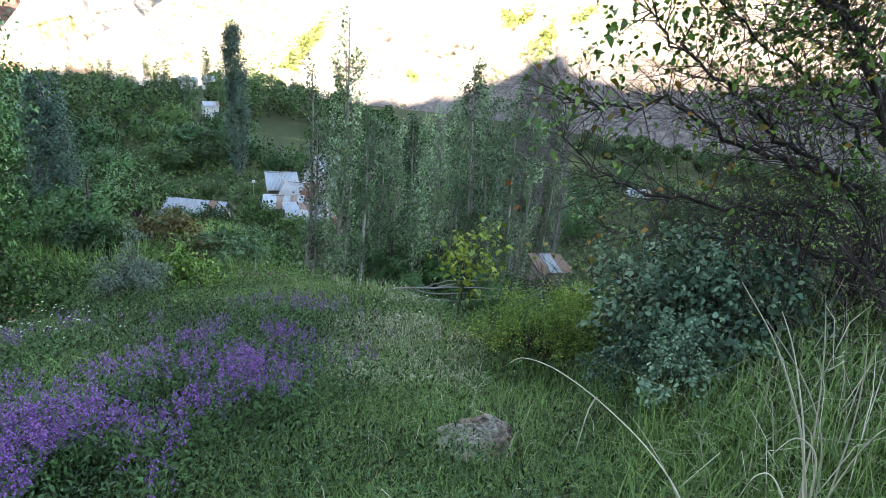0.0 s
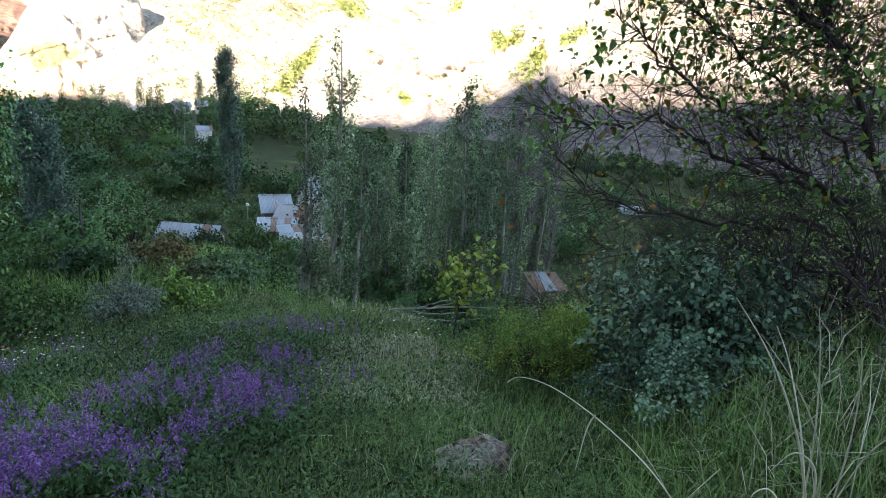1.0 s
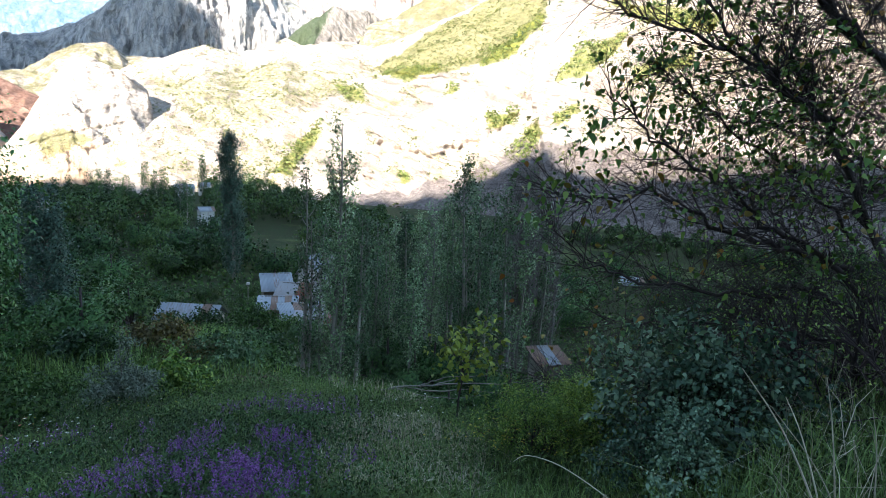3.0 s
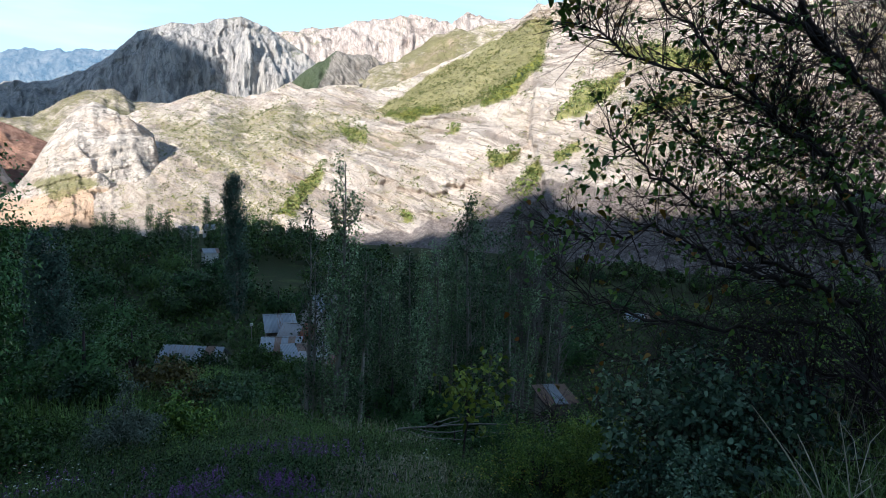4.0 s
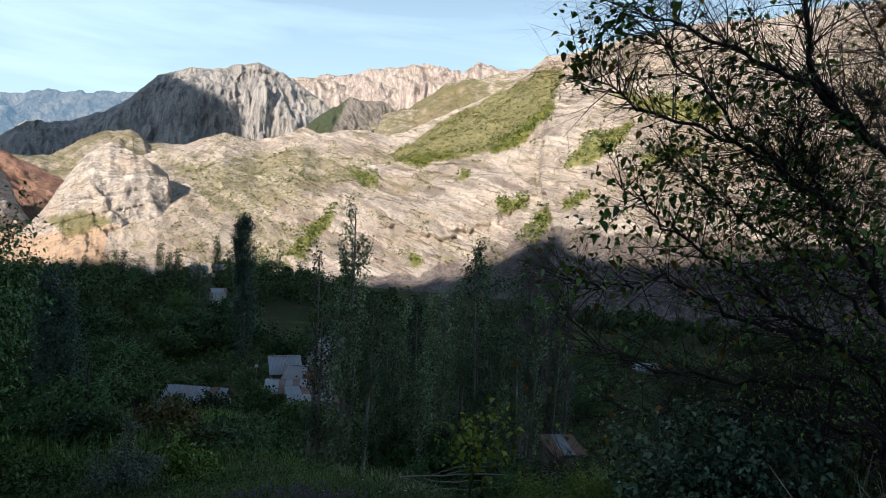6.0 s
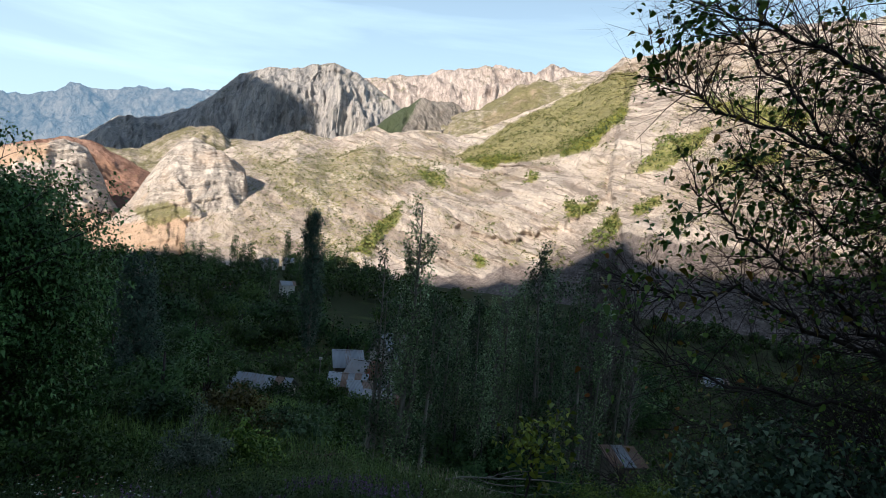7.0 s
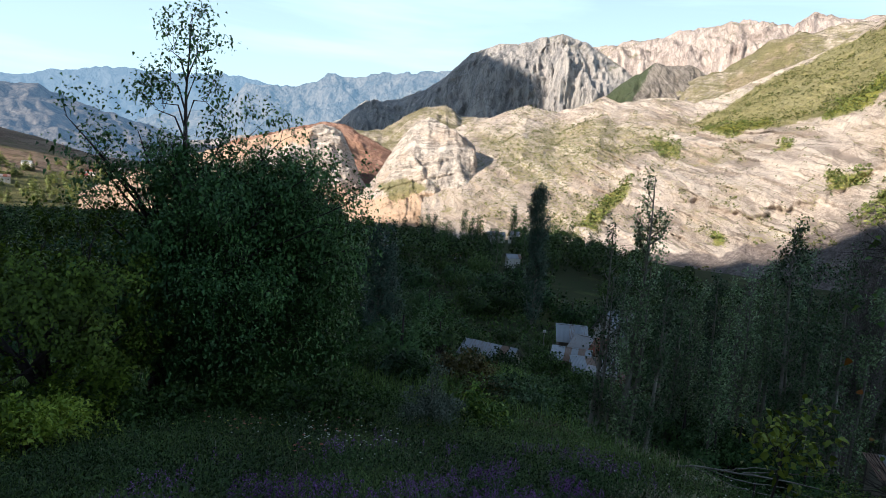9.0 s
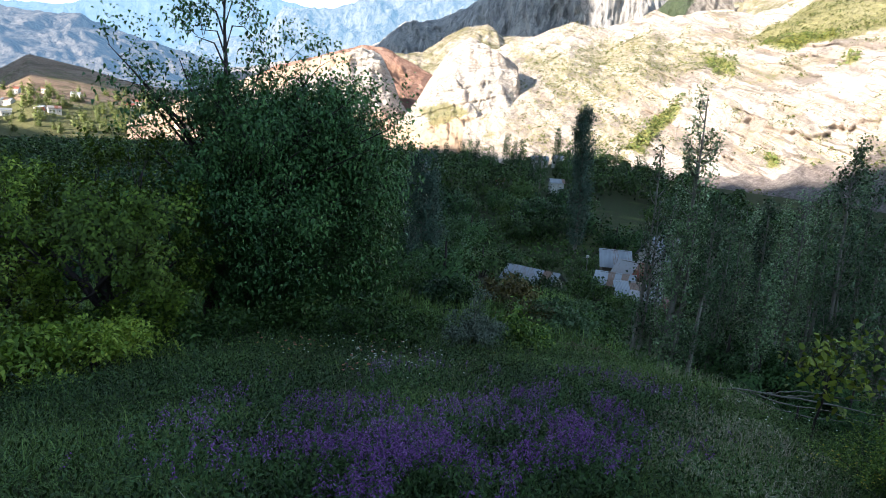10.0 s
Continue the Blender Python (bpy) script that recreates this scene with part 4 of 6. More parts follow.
rng = np.random.default_rng(77)
first, spots = {}, []
for i in range(3000):
    az, r = rng.uniform(-54, 70), 24 + 136 * rng.uniform(0, 1) ** 0.7
    x, y, _ = polar(az, r)
    if not wooded(az, r) or any((x - a) ** 2 + (y - b) ** 2 < (0.030 * r + 1.7) ** 2 for a, b in spots):
        continue
    j = int(rng.integers(8)) + (0 if r < 46 else 8 if r < 85 else 16)
    if -15 < az < 8 or az > 26:
        j |= 1
    pair, leaves, label = models[j]
    k = min(rng.uniform(0.7, 1.2) * (0.55 + 0.45 * min(1, r / 70)), tree_room(az, r, float(ground_z(x, y))) / tops[j // 2])
    if k < (0.13 if 5 < az < 22.5 and r < 57 else 0.3) or len(spots) >= 270:
        continue
    spots.append((x, y))
    m = at_ground(az, r, rng.uniform(0, 360), k)
    if j in first:
        placed(first[j], m)
    else:
        first[j] = tree("orchard_tree", pair, m, BARK_DARK, leaves, label, "trees in the valley")

thicket = tree("thicket_tree", (kinds[1][0], kinds[1][1].copy()), at_ground(-1.2, 27, 30, 0.55), BARK_DARK, LEAF_DARK, "dark dense tree below the brink of the meadow", "thicket below the brink")
for az, r, k in ((-3.6, 28, 0.6), (-6.2, 27, 0.52), (-8.6, 26, 0.5), (-4.8, 24, 0.40), (-2.2, 23.5, 0.34), (-7.4, 22.5, 0.34), (1.2, 29, 0.6), (-10.6, 25, 0.5), (3.2, 31, 0.55)):
    placed(thicket, at_ground(az, r, az * 61, k))

# the woods farther off, too many to count
pieces, spots, hearts = [], [], []
for i in range(3000):
    az, r = rng.uniform(-50, 70), 155 + 235 * rng.uniform(0, 1)
    x, y, _ = polar(az, r)
    if not wooded(az, r) or (az < 6 and r > 300) or (az > 44 and r > 345) or (az > 12 and r > 375) or any((x - a) ** 2 + (y - b) ** 2 < 30 for a, b in spots):
        continue
    base = float(ground_z(x, y))
    h = min(rng.uniform(5, 11), tree_room(az, r, base))
    if h < 2.5:
        continue
    spots.append((x, y))
    n = 290
    way = scatter_ways(rng, n, 0.3)
    lump = 0.78 + 0.25 * np.sin(way[:, 0] * 5 + i) * np.cos(way[:, 1] * 4 + 2 * i) + rng.normal(size=n) * 0.07
    at = np.array([x, y, base + h * 0.52]) + way * lump[:, None] * np.array([h * 0.46, h * 0.46, h * 0.52])
    pieces.append(leaf_quads(rng, at, way + rng.normal(size=(n, 3)) * 0.8, 0.66, 0.85, 0.3))
    hearts.append(np.broadcast_to([x, y, base + h * 0.35], (n, 3)))
tagged(put("far_woods", crown_of("far_woods", *join(pieces), np.concatenate(hearts), 0.88), LEAF_MID), "dense green valley woods around the village", "woods", kind="stuff")

# low growth between the trees
pieces = []
x, y = -np.sin(np.radians(az_low := rng.uniform(-54, 70, 5200))) * (r_low := 19 + 120 * rng.uniform(0, 1, 5200) ** 1.3), np.cos(np.radians(az_low)) * r_low
grown = ~((az_low > 8) & (az_low < 14.5) & (r_low > 128))
x, y, r_low = x[grown], y[grown], r_low[grown]
n = 9
size = (0.16 + 0.0045 * r_low)[:, None, None]
mid = np.stack([x, y, ground_z(x, y)], 1)[:, None]
way = rng.normal(size=(len(x), n, 3)) + [0, 0, 0.6]
at = mid + rng.normal(size=(len(x), n, 3)) * size * [1.5, 1.5, 0.5] + size * [0, 0, 0.7]
tagged(put("undergrowth", mesh_of("undergrowth", *leaf_quads(rng, at.reshape(-1, 3), way.reshape(-1, 3), np.repeat(size.ravel(), n), 0.6, 0.2)), LEAF_MID), "low green undergrowth between the valley trees", "undergrowth", kind="stuff")

# ---- the trees and bushes on the near slope ----
# the large tree with a tall leader
rng = np.random.default_rng(501)
lines, tips = [], []
stem = np.array([[0, 0, -0.3], [0.05, 0.0, 0.7], [0.25, 0.05, 1.6], [0.35, 0.1, 3.0], [0.38, 0.1, 4.6], [0.36, 0.1, 5.8], [0.42, 0.1, 7.1]])
lines.append((stem, np.array([0.17, 0.14, 0.11, 0.08, 0.045, 0.02, 0.006])))
masses = [((1.45, 0.0, 2.6), (1.95, 1.8, 2.1), 130), ((0.6, 0.0, 4.1), (0.95, 1.0, 0.8), 30), ((2.6, 0.1, 3.1), (0.95, 1.2, 1.35), 60), ((2.2, 0.0, 4.1), (1.2, 1.0, 0.7), 34), ((0.3, -0.3, 2.2), (0.9, 1.2, 1.3), 40), ((1.9, -0.4, 1.4), (1.5, 1.2, 1.0), 50)]
ends = []
for mid, half, count in masses:
    way = rng.normal(size=(count, 3))
    way /= np.linalg.norm(way, axis=1, keepdims=True)
    ends.extend(np.array(mid) + way * half * rng.uniform(0.45, 1.06, (count, 1)) ** 0.6)
hearts = []
# sprigs that stand out of the crown
ends.extend(np.array(p) for p in ((-1.45, 0.1, 5.2), (-1.2, 0.2, 4.9), (-1.0, 0.0, 4.6), (-0.7, 0.0, 4.4), (-0.4, 0.3, 5.1), (-0.1, 0.0, 5.4), (1.1, 0.1, 5.3), (1.5, 0.0, 5.2), (2.0, 0.1, 5.15), (2.5, 0.0, 5.0), (2.9, 0.2, 4.7),
                                      (0.05, 0.1, 5.9), (0.65, 0.1, 6.1), (0.1, 0.1, 6.4), (0.75, 0.0, 6.5), (0.4, 0.1, 6.95), (0.7, 0.1, 5.7), (0.0, 0.2, 5.6), (-1.2, 0.0, 3.9), (1.6, 0.2, 4.7)))
for k in range(20):
    a, up = rng.uniform(0, 6.283), rng.uniform(-0.35, 0.9)
    ends.append(np.array([1.4, 0.0, 2.9]) + np.array([math.cos(a) * 2.05, math.sin(a) * 1.7, 2.0 * up]) * rng.uniform(1.02, 1.22) * math.sqrt(1 - 0.35 * up * up))
for end in ends:
    if end[2] < 0.35:
        continue
    fork = np.clip(end[2] * 0.55 - 0.1, 0.6, 6.6) if end[2] < 5.4 else end[2] - 0.45
    start = np.array([np.interp(fork, stem[:, 2], stem[:, c]) for c in range(3)])
    t = np.linspace(0, 1, 6)[:, None]
    line = start + (end - start) * t + np.array([0, 0, 0.25]) * np.sin(t * math.pi) + rng.normal(size=(6, 3)) * 0.04 * t
    far = np.linalg.norm(end - start)
    lines.append((line, np.linspace(0.012 + 0.010 * far, 0.006, 6)))
    for k in range(5 if end[2] < 4.9 else 3):
        had = len(tips)
        grow(rng, line[3] + (line[5] - line[3]) * rng.uniform(0, 1), (end - start) / far + rng.normal(size=3) * 0.7, rng.uniform(0.3, 0.6), 0.006, 1, 3, 0.8, 0.0, lines, tips)
        hearts.extend([0.5 * (line[4] - [0, 0, 0.15]) + 0.5 * np.array([1.4, 0, 2.4])] * (len(tips) - had))
big = (mesh_of("trunk", *tubes([one for one in lines if one[1][0] > 0.0045], 4), True), crown_of("crown", *leafy(rng, tips, 5, 0.11, 0.076, 0.6, 0.4), np.repeat(hearts, 5, 0), 0.4))
tree("broadleaf_tree", big, at_ground(48.4, 12.0, 48, 1.0), BARK_DARK, LEAF_FRUIT, "large dark green fruit tree with a tall leader")


def bush_mesh(seed, height, wide, leaf, per, stems=14, depth=2, forks=3, width=0.5, spike=0.0, spread=0.7, thinnest=0.0022):
    """Many stems from one foot, leafy to the ground."""
    rng = np.random.default_rng(seed)
    lines, tips = [], []
    for k in range(stems):
        a = k * 2.4 + rng.uniform(-0.3, 0.3)
        out = rng.uniform(0.05, 1.0)
        reach = math.hypot(height * (1 - 0.5 * out), wide * 0.5 * out)
        grow(rng, (0.06 * wide * math.cos(a), 0.06 * wide * math.sin(a), -0.04), (math.cos(a) * out * wide * 0.5, math.sin(a) * out * wide * 0.5, height * (1 - 0.55 * out)), reach * 0.72,
             0.010 * height + 0.003, depth, forks, spread, 0.02, lines, tips)
    if spike:
        grow(rng, (0, 0, height * 0.6), (0.05, 0, 1), spike, 0.01, 1, 5, 0.6, 0.05, lines, tips)
    return mesh_of("wood", *tubes([one for one in lines if one[1][0] > thinnest], 3), True), mesh_of("foliage", *leafy(rng, tips, per, leaf * 0.7, leaf, width, 0.2, rounded=leaf < 0.06 and leaf > 0.03))


def bush(name, meshes, m, bark, leaves, label, group=""):
    ob = thing(name, m, label, "bush", group)
    put("wood", meshes[0], bark, ob)
    put("foliage", meshes[1], leaves, ob)
    return ob


ytree = broadleaf_mesh(520, 3.6, 4.0, 0.058, 13, 3, 4, 0.15)
tree("yellow_green_tree", ytree, at_ground(57.0, 11.0, 0, 1.22), BARK_DARK, LEAF_YELLOW, "yellow-green leafy tree on the slope")
tree("yellow_green_tree", ytree, at_ground(66.5, 12.0, 130, 1.15), BARK_DARK, LEAF_YELLOW, "yellow-green leafy tree on the slope")
bush("oleaster_bush", bush_mesh(521, 0.66, 0.75, 0.050, 8, 18, 2, 3, 0.34, 0.5), at_ground(24.0, 8.8), BARK_GREY, LEAF_SILVER, "silvery grey-green bush with a pointed top")
bush("yellow_bush", bush_mesh(522, 0.72, 1.0, 0.075, 4, 14), at_ground(19.6, 9.6), BARK_DARK, LEAF_BROOM, "bushy yellow-green shrub on the meadow")
bush("green_bush", bush_mesh(523, 0.85, 1.25, 0.07, 4, 16), at_ground(33.2, 8.6), BARK_DARK, LEAF_MID, "rounded green shrub at the meadow's edge")
bush("rusty_bush", bush_mesh(524, 0.9, 1.2, 0.06, 3, 14), at_ground(19.2, 13.0), BARK_DARK, LEAF_RUST, "rusty brownish shrub on the grass bank")
shrub = bush("green_bush", bush_mesh(525, 0.8, 1.3, 0.075, 4, 16), at_ground(62.5, 7.4), BARK_DARK, LEAF_YELLOW, "light green shrub beside the meadow", "shrubs along the meadow")
for az, r, k in ((58.0, 7.6, 0.9), (66.5, 7.0, 1.15), (55.0, 8.8, 0.8)):
    placed(shrub, at_ground(az, r, az * 31, k))
under = bush("green_bush", bush_mesh(526, 0.75, 1.4, 0.085, 3, 16), at_ground(52.0, 9.4), BARK_DARK, LEAF_MID, "dark green shrub under the large tree", "shrubs under the tree")
for az, r, k in ((47.0, 9.7, 0.8), (43.0, 10.2, 0.9), (39.5, 10.0, 0.95), (36.0, 9.6, 0.8), (31.0, 10.8, 0.8), (28.0, 11.6, 0.7), (55.5, 10.2, 1.1), (16.5, 14.2, 0.9), (12.8, 17.0, 1.5), (10.8, 19.5, 1.7), (25.5, 14.5, 0.9), (30.5, 15.5, 1.0), (35.5, 14.0, 1.1), (-17, 15, 1.5), (14.6, 30, 2.2), (18.6, 33, 2.0), (17.4, 52, 2.6), (20.2, 53, 2.4), (13.2, 54, 3.2), (10.0, 52, 2.6), (8.0, 50, 2.4), (22, 28, 1.8), (26, 26, 1.8), (30, 24, 1.7), (34, 25, 1.9)):
    placed(under, at_ground(az, r, az * 47, k))
rng = np.random.default_rng(528)
for leaves, label, seed in ((LEAF_MID, "green shrub on the bank below the meadow", 527), (LEAF_DEEP, "dark green shrub on the bank below the meadow", 528), (LEAF_RUST, "brownish shrub on the bank below the meadow", 529)):
    kind = bush("bank_shrub", bush_mesh(seed, 1.0, 1.7, 0.13, 3, 12, 2, 3, 0.6, 0, 0.8, 0.006), at_ground(10 + seed % 7, 17 + seed % 5, seed * 40), BARK_DARK, leaves, label, "shrubs below the meadow")
    for k in range(30 if seed < 529 else 6):
        az = rng.uniform(6, 38)
        r = rng.uniform(13.0, 34)
        placed(kind, at_ground(az, r, rng.uniform(0, 360), rng.uniform(0.6, 0.95) * (0.55 + 0.028 * r)))
rose = bush("rose_bush", bush_mesh(530, 1.0, 1.0, 0.048, 5, 18, 2, 3, 0.6), at_ground(-25.5, 4.3, 0, 0.95), BARK_DARK, LEAF_ROSE, "wild rose bush with blue-green leaves", "wild roses")
placed(rose, at_ground(-30.5, 4.2, 220, 0.85))
placed(rose, at_ground(-27.5, 3.6, 300, 0.55))
placed(rose, at_ground(-24.0, 3.9, 100, 0.5))
thorn = bush("thorn_bush", bush_mesh(534, 1.4, 1.9, 0.026, 1, 30, 2, 4, 0.55, 0, 0.9, 0.0), at_ground(-36.0, 5.0), BARK_DARK, LEAF_APRICOT, "dark tangled thorn bush on the bank", "thorn bushes")
placed(thorn, at_ground(-30.0, 5.7, 140, 0.75))
placed(thorn, at_ground(-43.0, 4.6, 250, 0.95))
placed(thorn, at_ground(-21.0, 6.4, 60, 0.6))
bush("broom_bush", bush_mesh(531, 0.66, 0.95, 0.022, 7, 30, 2, 4, 0.4, 0, 0.45), at_ground(-13.6, 4.7), BARK_DARK, LEAF_BROOM, "fine-leaved broom bush with tiny yellow flowers")
bush("broom_bush", bush_mesh(532, 0.55, 0.8, 0.022, 7, 24, 2, 4, 0.4, 0, 0.45), at_ground(-18.6, 4.9), BARK_DARK, LEAF_BROOM, "fine-leaved broom bush with tiny yellow flowers")
sapling = broadleaf_mesh(533, 1.6, 1.5, 0.10, 1, 2, 3, 0.5, 0.0, 0.35, True)
tree("sapling", sapling, at_ground(-5.8, 7.0, 20, 0.78), BARK_DARK, LEAF_LIME, "young tree with yellow-green leaves at the edge")

# the old apricot tree: limbs fanning out from a low trunk on the bank
rng = np.random.default_rng(540)
foot = on_ground(-43, 5.4, 0.2)


def run(*stops):
    return [np.array(spot(a, e, r)) for a, e, r in stops]


limbs = [
    run((-42, -14, 5.4), (-35, 2.0, 4.7), (-32.4, 4.4, 4.5), (-27.1, 8.1, 4.2), (-19.0, 10.7, 3.9), (-14.2, 14.2, 3.7)),
    run((-42, -10, 5.4), (-38, 6, 4.8), (-34.3, 10.3, 4.5), (-29.4, 13.8, 4.2), (-23, 17.1, 4.0), (-17.5, 19.4, 3.8)),
    run((-35, 2.0, 4.7), (-28.3, 7.8, 4.2), (-23.3, 13.2, 4.0), (-19, 17.3, 3.9)),
    run((-38, 6, 4.8), (-31.7, 12.9, 4.3), (-30.4, 18.9, 4.2), (-29.5, 26, 4.2)),
    run((-43, -12, 5.4), (-35.1, -7.5, 4.9), (-31.8, -6.8, 4.7), (-27.5, -6.3, 4.5), (-22.5, -3.2, 4.3), (-18, -3.9, 4.2), (-13.3, -4.4, 4.0)),
    run((-42, -14, 5.4), (-34.4, -9.4, 5.0), (-30.8, -11.3, 4.8), (-26.4, -11.4, 4.7), (-21.6, -11.0, 4.5), (-17.1, -9.9, 4.3), (-13.7, -7.3, 4.2)),
    run((-42, -16, 5.4), (-31.8, -15.5, 5.4), (-25.7, -19.3, 5.4), (-22, -20.8, 5.4), (-16.8, -20.8, 5.3), (-12.4, -20.1, 5.2)),
    run((-37, -8, 5.0), (-31.6, -5.9, 4.7), (-28.2, -3.3, 4.5), (-24.2, -0.6, 4.3), (-20.2, 1.8, 4.1), (-17.5, 4.5, 4.0)),
    run((-42, -10, 5.4), (-37.2, -4.2, 5.0), (-35.6, -0.3, 4.8), (-33.7, 2.7, 4.7), (-31.7, 7.4, 4.5), (-29, 11, 4.4)),
    run((-42, -12, 5.4), (-37, -14, 5.2), (-31, -13, 5.0), (-24, -14.5, 4.9), (-18, -14, 4.8)),
    run((-44, -6, 5.4), (-40, 10, 5.0), (-37, 18, 4.8), (-34, 26, 4.6)),
    run((-37, -6, 5.1), (-32, -1, 4.8), (-26, 3.0, 4.5), (-21, 7, 4.4))]
for k in range(9):
    a, e, r = rng.uniform(-46, -25), rng.uniform(-4, 25), rng.uniform(5.0, 6.4)
    limbs.append(run((-43, rng.uniform(-10, 2), 5.5), (-43 + 0.35 * (a + 43), 0.45 * e - 1, 5.6), (-43 + 0.75 * (a + 43), 0.8 * e, r), (a, e, r)))
thick = [0.026, 0.031, 0.016, 0.026, 0.024, 0.022, 0.016, 0.020, 0.020, 0.016, 0.028, 0.016] + [0.012] * 9
lines, fine_lines, tips = [], [], []
trunk = [np.array(foot), np.array(spot(-43.5, -13, 5.4)), np.array(spot(-42.5, -9, 5.4)), np.array(spot(-43, -2, 5.4))]
lines.append((trunk, [0.16, 0.13, 0.10, 0.07]))
for pts, rad in zip(limbs, thick):
    pts = np.array(pts)
    t = np.linspace(0, 1, len(pts))
    fine = np.linspace(0, 1, 4 * len(pts))
    line = np.stack([np.interp(fine, t, pts[:, c]) for c in range(3)], 1)
    line[1:-1] += rng.normal(size=(len(line) - 2, 3)) * 0.022
    lines.append((line, rad * (1 - 0.86 * fine)))
    twigs = int(100 * np.linalg.norm(np.diff(pts, axis=0), axis=1).sum() / 2.5) + 4
    for k in range(twigs):
        f = rng.uniform(0.10, 1.0)
        at = np.array([np.interp(f, fine, line[:, c]) for c in range(3)])
        along = np.array([np.interp(min(f + 0.05, 1), fine, line[:, c]) - np.interp(f - 0.05, fine, line[:, c]) for c in range(3)])
        way = along / (np.linalg.norm(along) + 1e-9) * 0.6 + rng.normal(size=3) * 0.6 + [0, 0, 0.2]
        grow(rng, at, way, rng.uniform(0.35, 0.85) * (1.1 - 0.6 * f), 0.0044, 2, 3, 0.8, 0.005, fine_lines, tips, 0.13)
    tips.extend((line[-1] + rng.normal(size=3) * 0.05, line[-1] - line[-2]) for k in range(40))
    tips.extend((line[-4] + rng.normal(size=3) * 0.07, line[-1] - line[-2]) for k in range(30))
keep = rng.uniform(0, 1, len(tips))
keep[-70:] *= 0.4
place = np.array([t[0] for t in tips])
bunch = value_noise(place[:, 0] * 2.6, place[:, 2] * 2.6 + place[:, 1], 7)
share = 0.02 + 0.22 * np.clip(bunch - 0.5, 0, 1)
for a, e, r, reach in ((-35.2, 1.7, 4.6, 0.34), (-35.8, -1.5, 4.5, 0.30), (-36.4, -6.5, 4.6, 0.28), (-16.6, -0.5, 3.9, 0.15), (-16.4, 2.2, 3.9, 0.13), (-14.4, -3.8, 3.9, 0.16), (-11.8, -6.4, 4.0, 0.12), (-20.4, 3.4, 4.0, 0.16), (-26.0, -6.5, 4.4, 0.2), (-13.8, 14.4, 3.7, 0.14), (-16.0, 18.8, 3.8, 0.22), (-22.0, 8.0, 4.1, 0.3), (-27.0, 13.0, 4.2, 0.35), (-24.0, 2.5, 4.3, 0.3), (-30.0, 6.0, 4.5, 0.35), (-31.5, 1.5, 4.6, 0.4), (-27.0, 0.0, 4.4, 0.35)):
    share = share + 0.5 * np.exp(-(((place - np.array(spot(a, e, r))) / reach) ** 2).sum(1))
share *= 2300 / share.sum()
green = [t for t, k, b in zip(tips, keep, share) if k < b]
turned = [t for t, k, b in zip(tips, keep, share) if b <= k < b + 0.008]
apricot = thing("apricot_tree", Matrix.Translation(foot), "old apricot tree with dark tangled twigs and sparse leaves", "tree")
back_home = Matrix.Translation(-foot)
wood = mesh_of("trunk", *tubes(lines, 7), True)
wood.transform(back_home)
put("trunk", wood, BARK_DARK, apricot)
wood = mesh_of("twig_tangle", *tubes(fine_lines, 3), True)
wood.transform(back_home)
put("twig_tangle", wood, BARK_DARK, apricot)
sprays = [(np.array(spot(a, e, r)) + rng.normal(size=3) * reach, np.array(spot(a, e, r)) - np.array(spot(a - 2, e - 1, r))) for a, e, r, reach, count in (
    (-16.8, -0.6, 3.85, 0.085, 26), (-16.3, 1.9, 3.85, 0.06, 16), (-14.5, -3.7, 3.9, 0.10, 26), (-11.9, -6.4, 4.0, 0.08, 14), (-20.2, 3.6, 3.95, 0.09, 16), (-35.2, 1.8, 4.3, 0.20, 44), (-36.0, -2.0, 4.3, 0.20, 40), (-36.6, -6.5, 4.4, 0.18, 26), (-13.9, 14.4, 3.7, 0.10, 26), (-16.0, 18.9, 3.8, 0.16, 34), (-26.5, -6.0, 4.2, 0.14, 12)) for k in range(count)]
leaves = mesh_of("crown", *join([leafy(rng, green, 2, 0.035, 0.039, 0.74, 0.3, rounded=True), leafy(rng, sprays, 1, 0.02, 0.052, 0.7, 0.5, rounded=True)]))
leaves.transform(back_home)
put("crown", leaves, LEAF_APRICOT, apricot)
leaves = mesh_of("turned_leaves", *leafy(rng, turned, 1, 0.03, 0.05, 0.7, 0.3, rounded=True))
leaves.transform(back_home)
put("turned_leaves", leaves, LEAF_TURNED, apricot, "yellow and rust-coloured turning leaves")

# ---- grass, herbs and flowers ----
GRASS = leaf_material("green_grass", (0.073, 0.112, 0.031), (0.162, 0.248, 0.069), (0.283, 0.435, 0.121), 0.35, 0.55)
STRAW = leaf_material("dry_grass", (0.286, 0.242, 0.176), (0.528, 0.462, 0.352), (0.792, 0.715, 0.572), 0.25, 0.7)
HERB = leaf_material("meadow_herbs", (0.045, 0.081, 0.021), (0.108, 0.192, 0.050), (0.184, 0.326, 0.085), 0.3, 0.6)
VETCH = leaf_material("violet_vetch_flowers", (0.086, 0.027, 0.135), (0.227, 0.082, 0.316), (0.492, 0.256, 0.610), 0.3, 0.6)
VETCH_GREEN = leaf_material("vetch_leaves", (0.025, 0.049, 0.015), (0.062, 0.122, 0.037), (0.106, 0.209, 0.064), 0.3, 0.6)
WHITE_PETALS = leaf_material("white_petals", (0.55, 0.55, 0.50), (0.70, 0.70, 0.64), (0.80, 0.80, 0.75), 0.3, 0.6)
YELLOW_PETALS = leaf_material("yellow_petals", (0.45, 0.34, 0.04), (0.58, 0.46, 0.06), (0.65, 0.55, 0.12), 0.3, 0.6)
RED_PETALS = leaf_material("red_petals", (0.40, 0.10, 0.07), (0.50, 0.16, 0.11), (0.55, 0.25, 0.18), 0.3, 0.6)


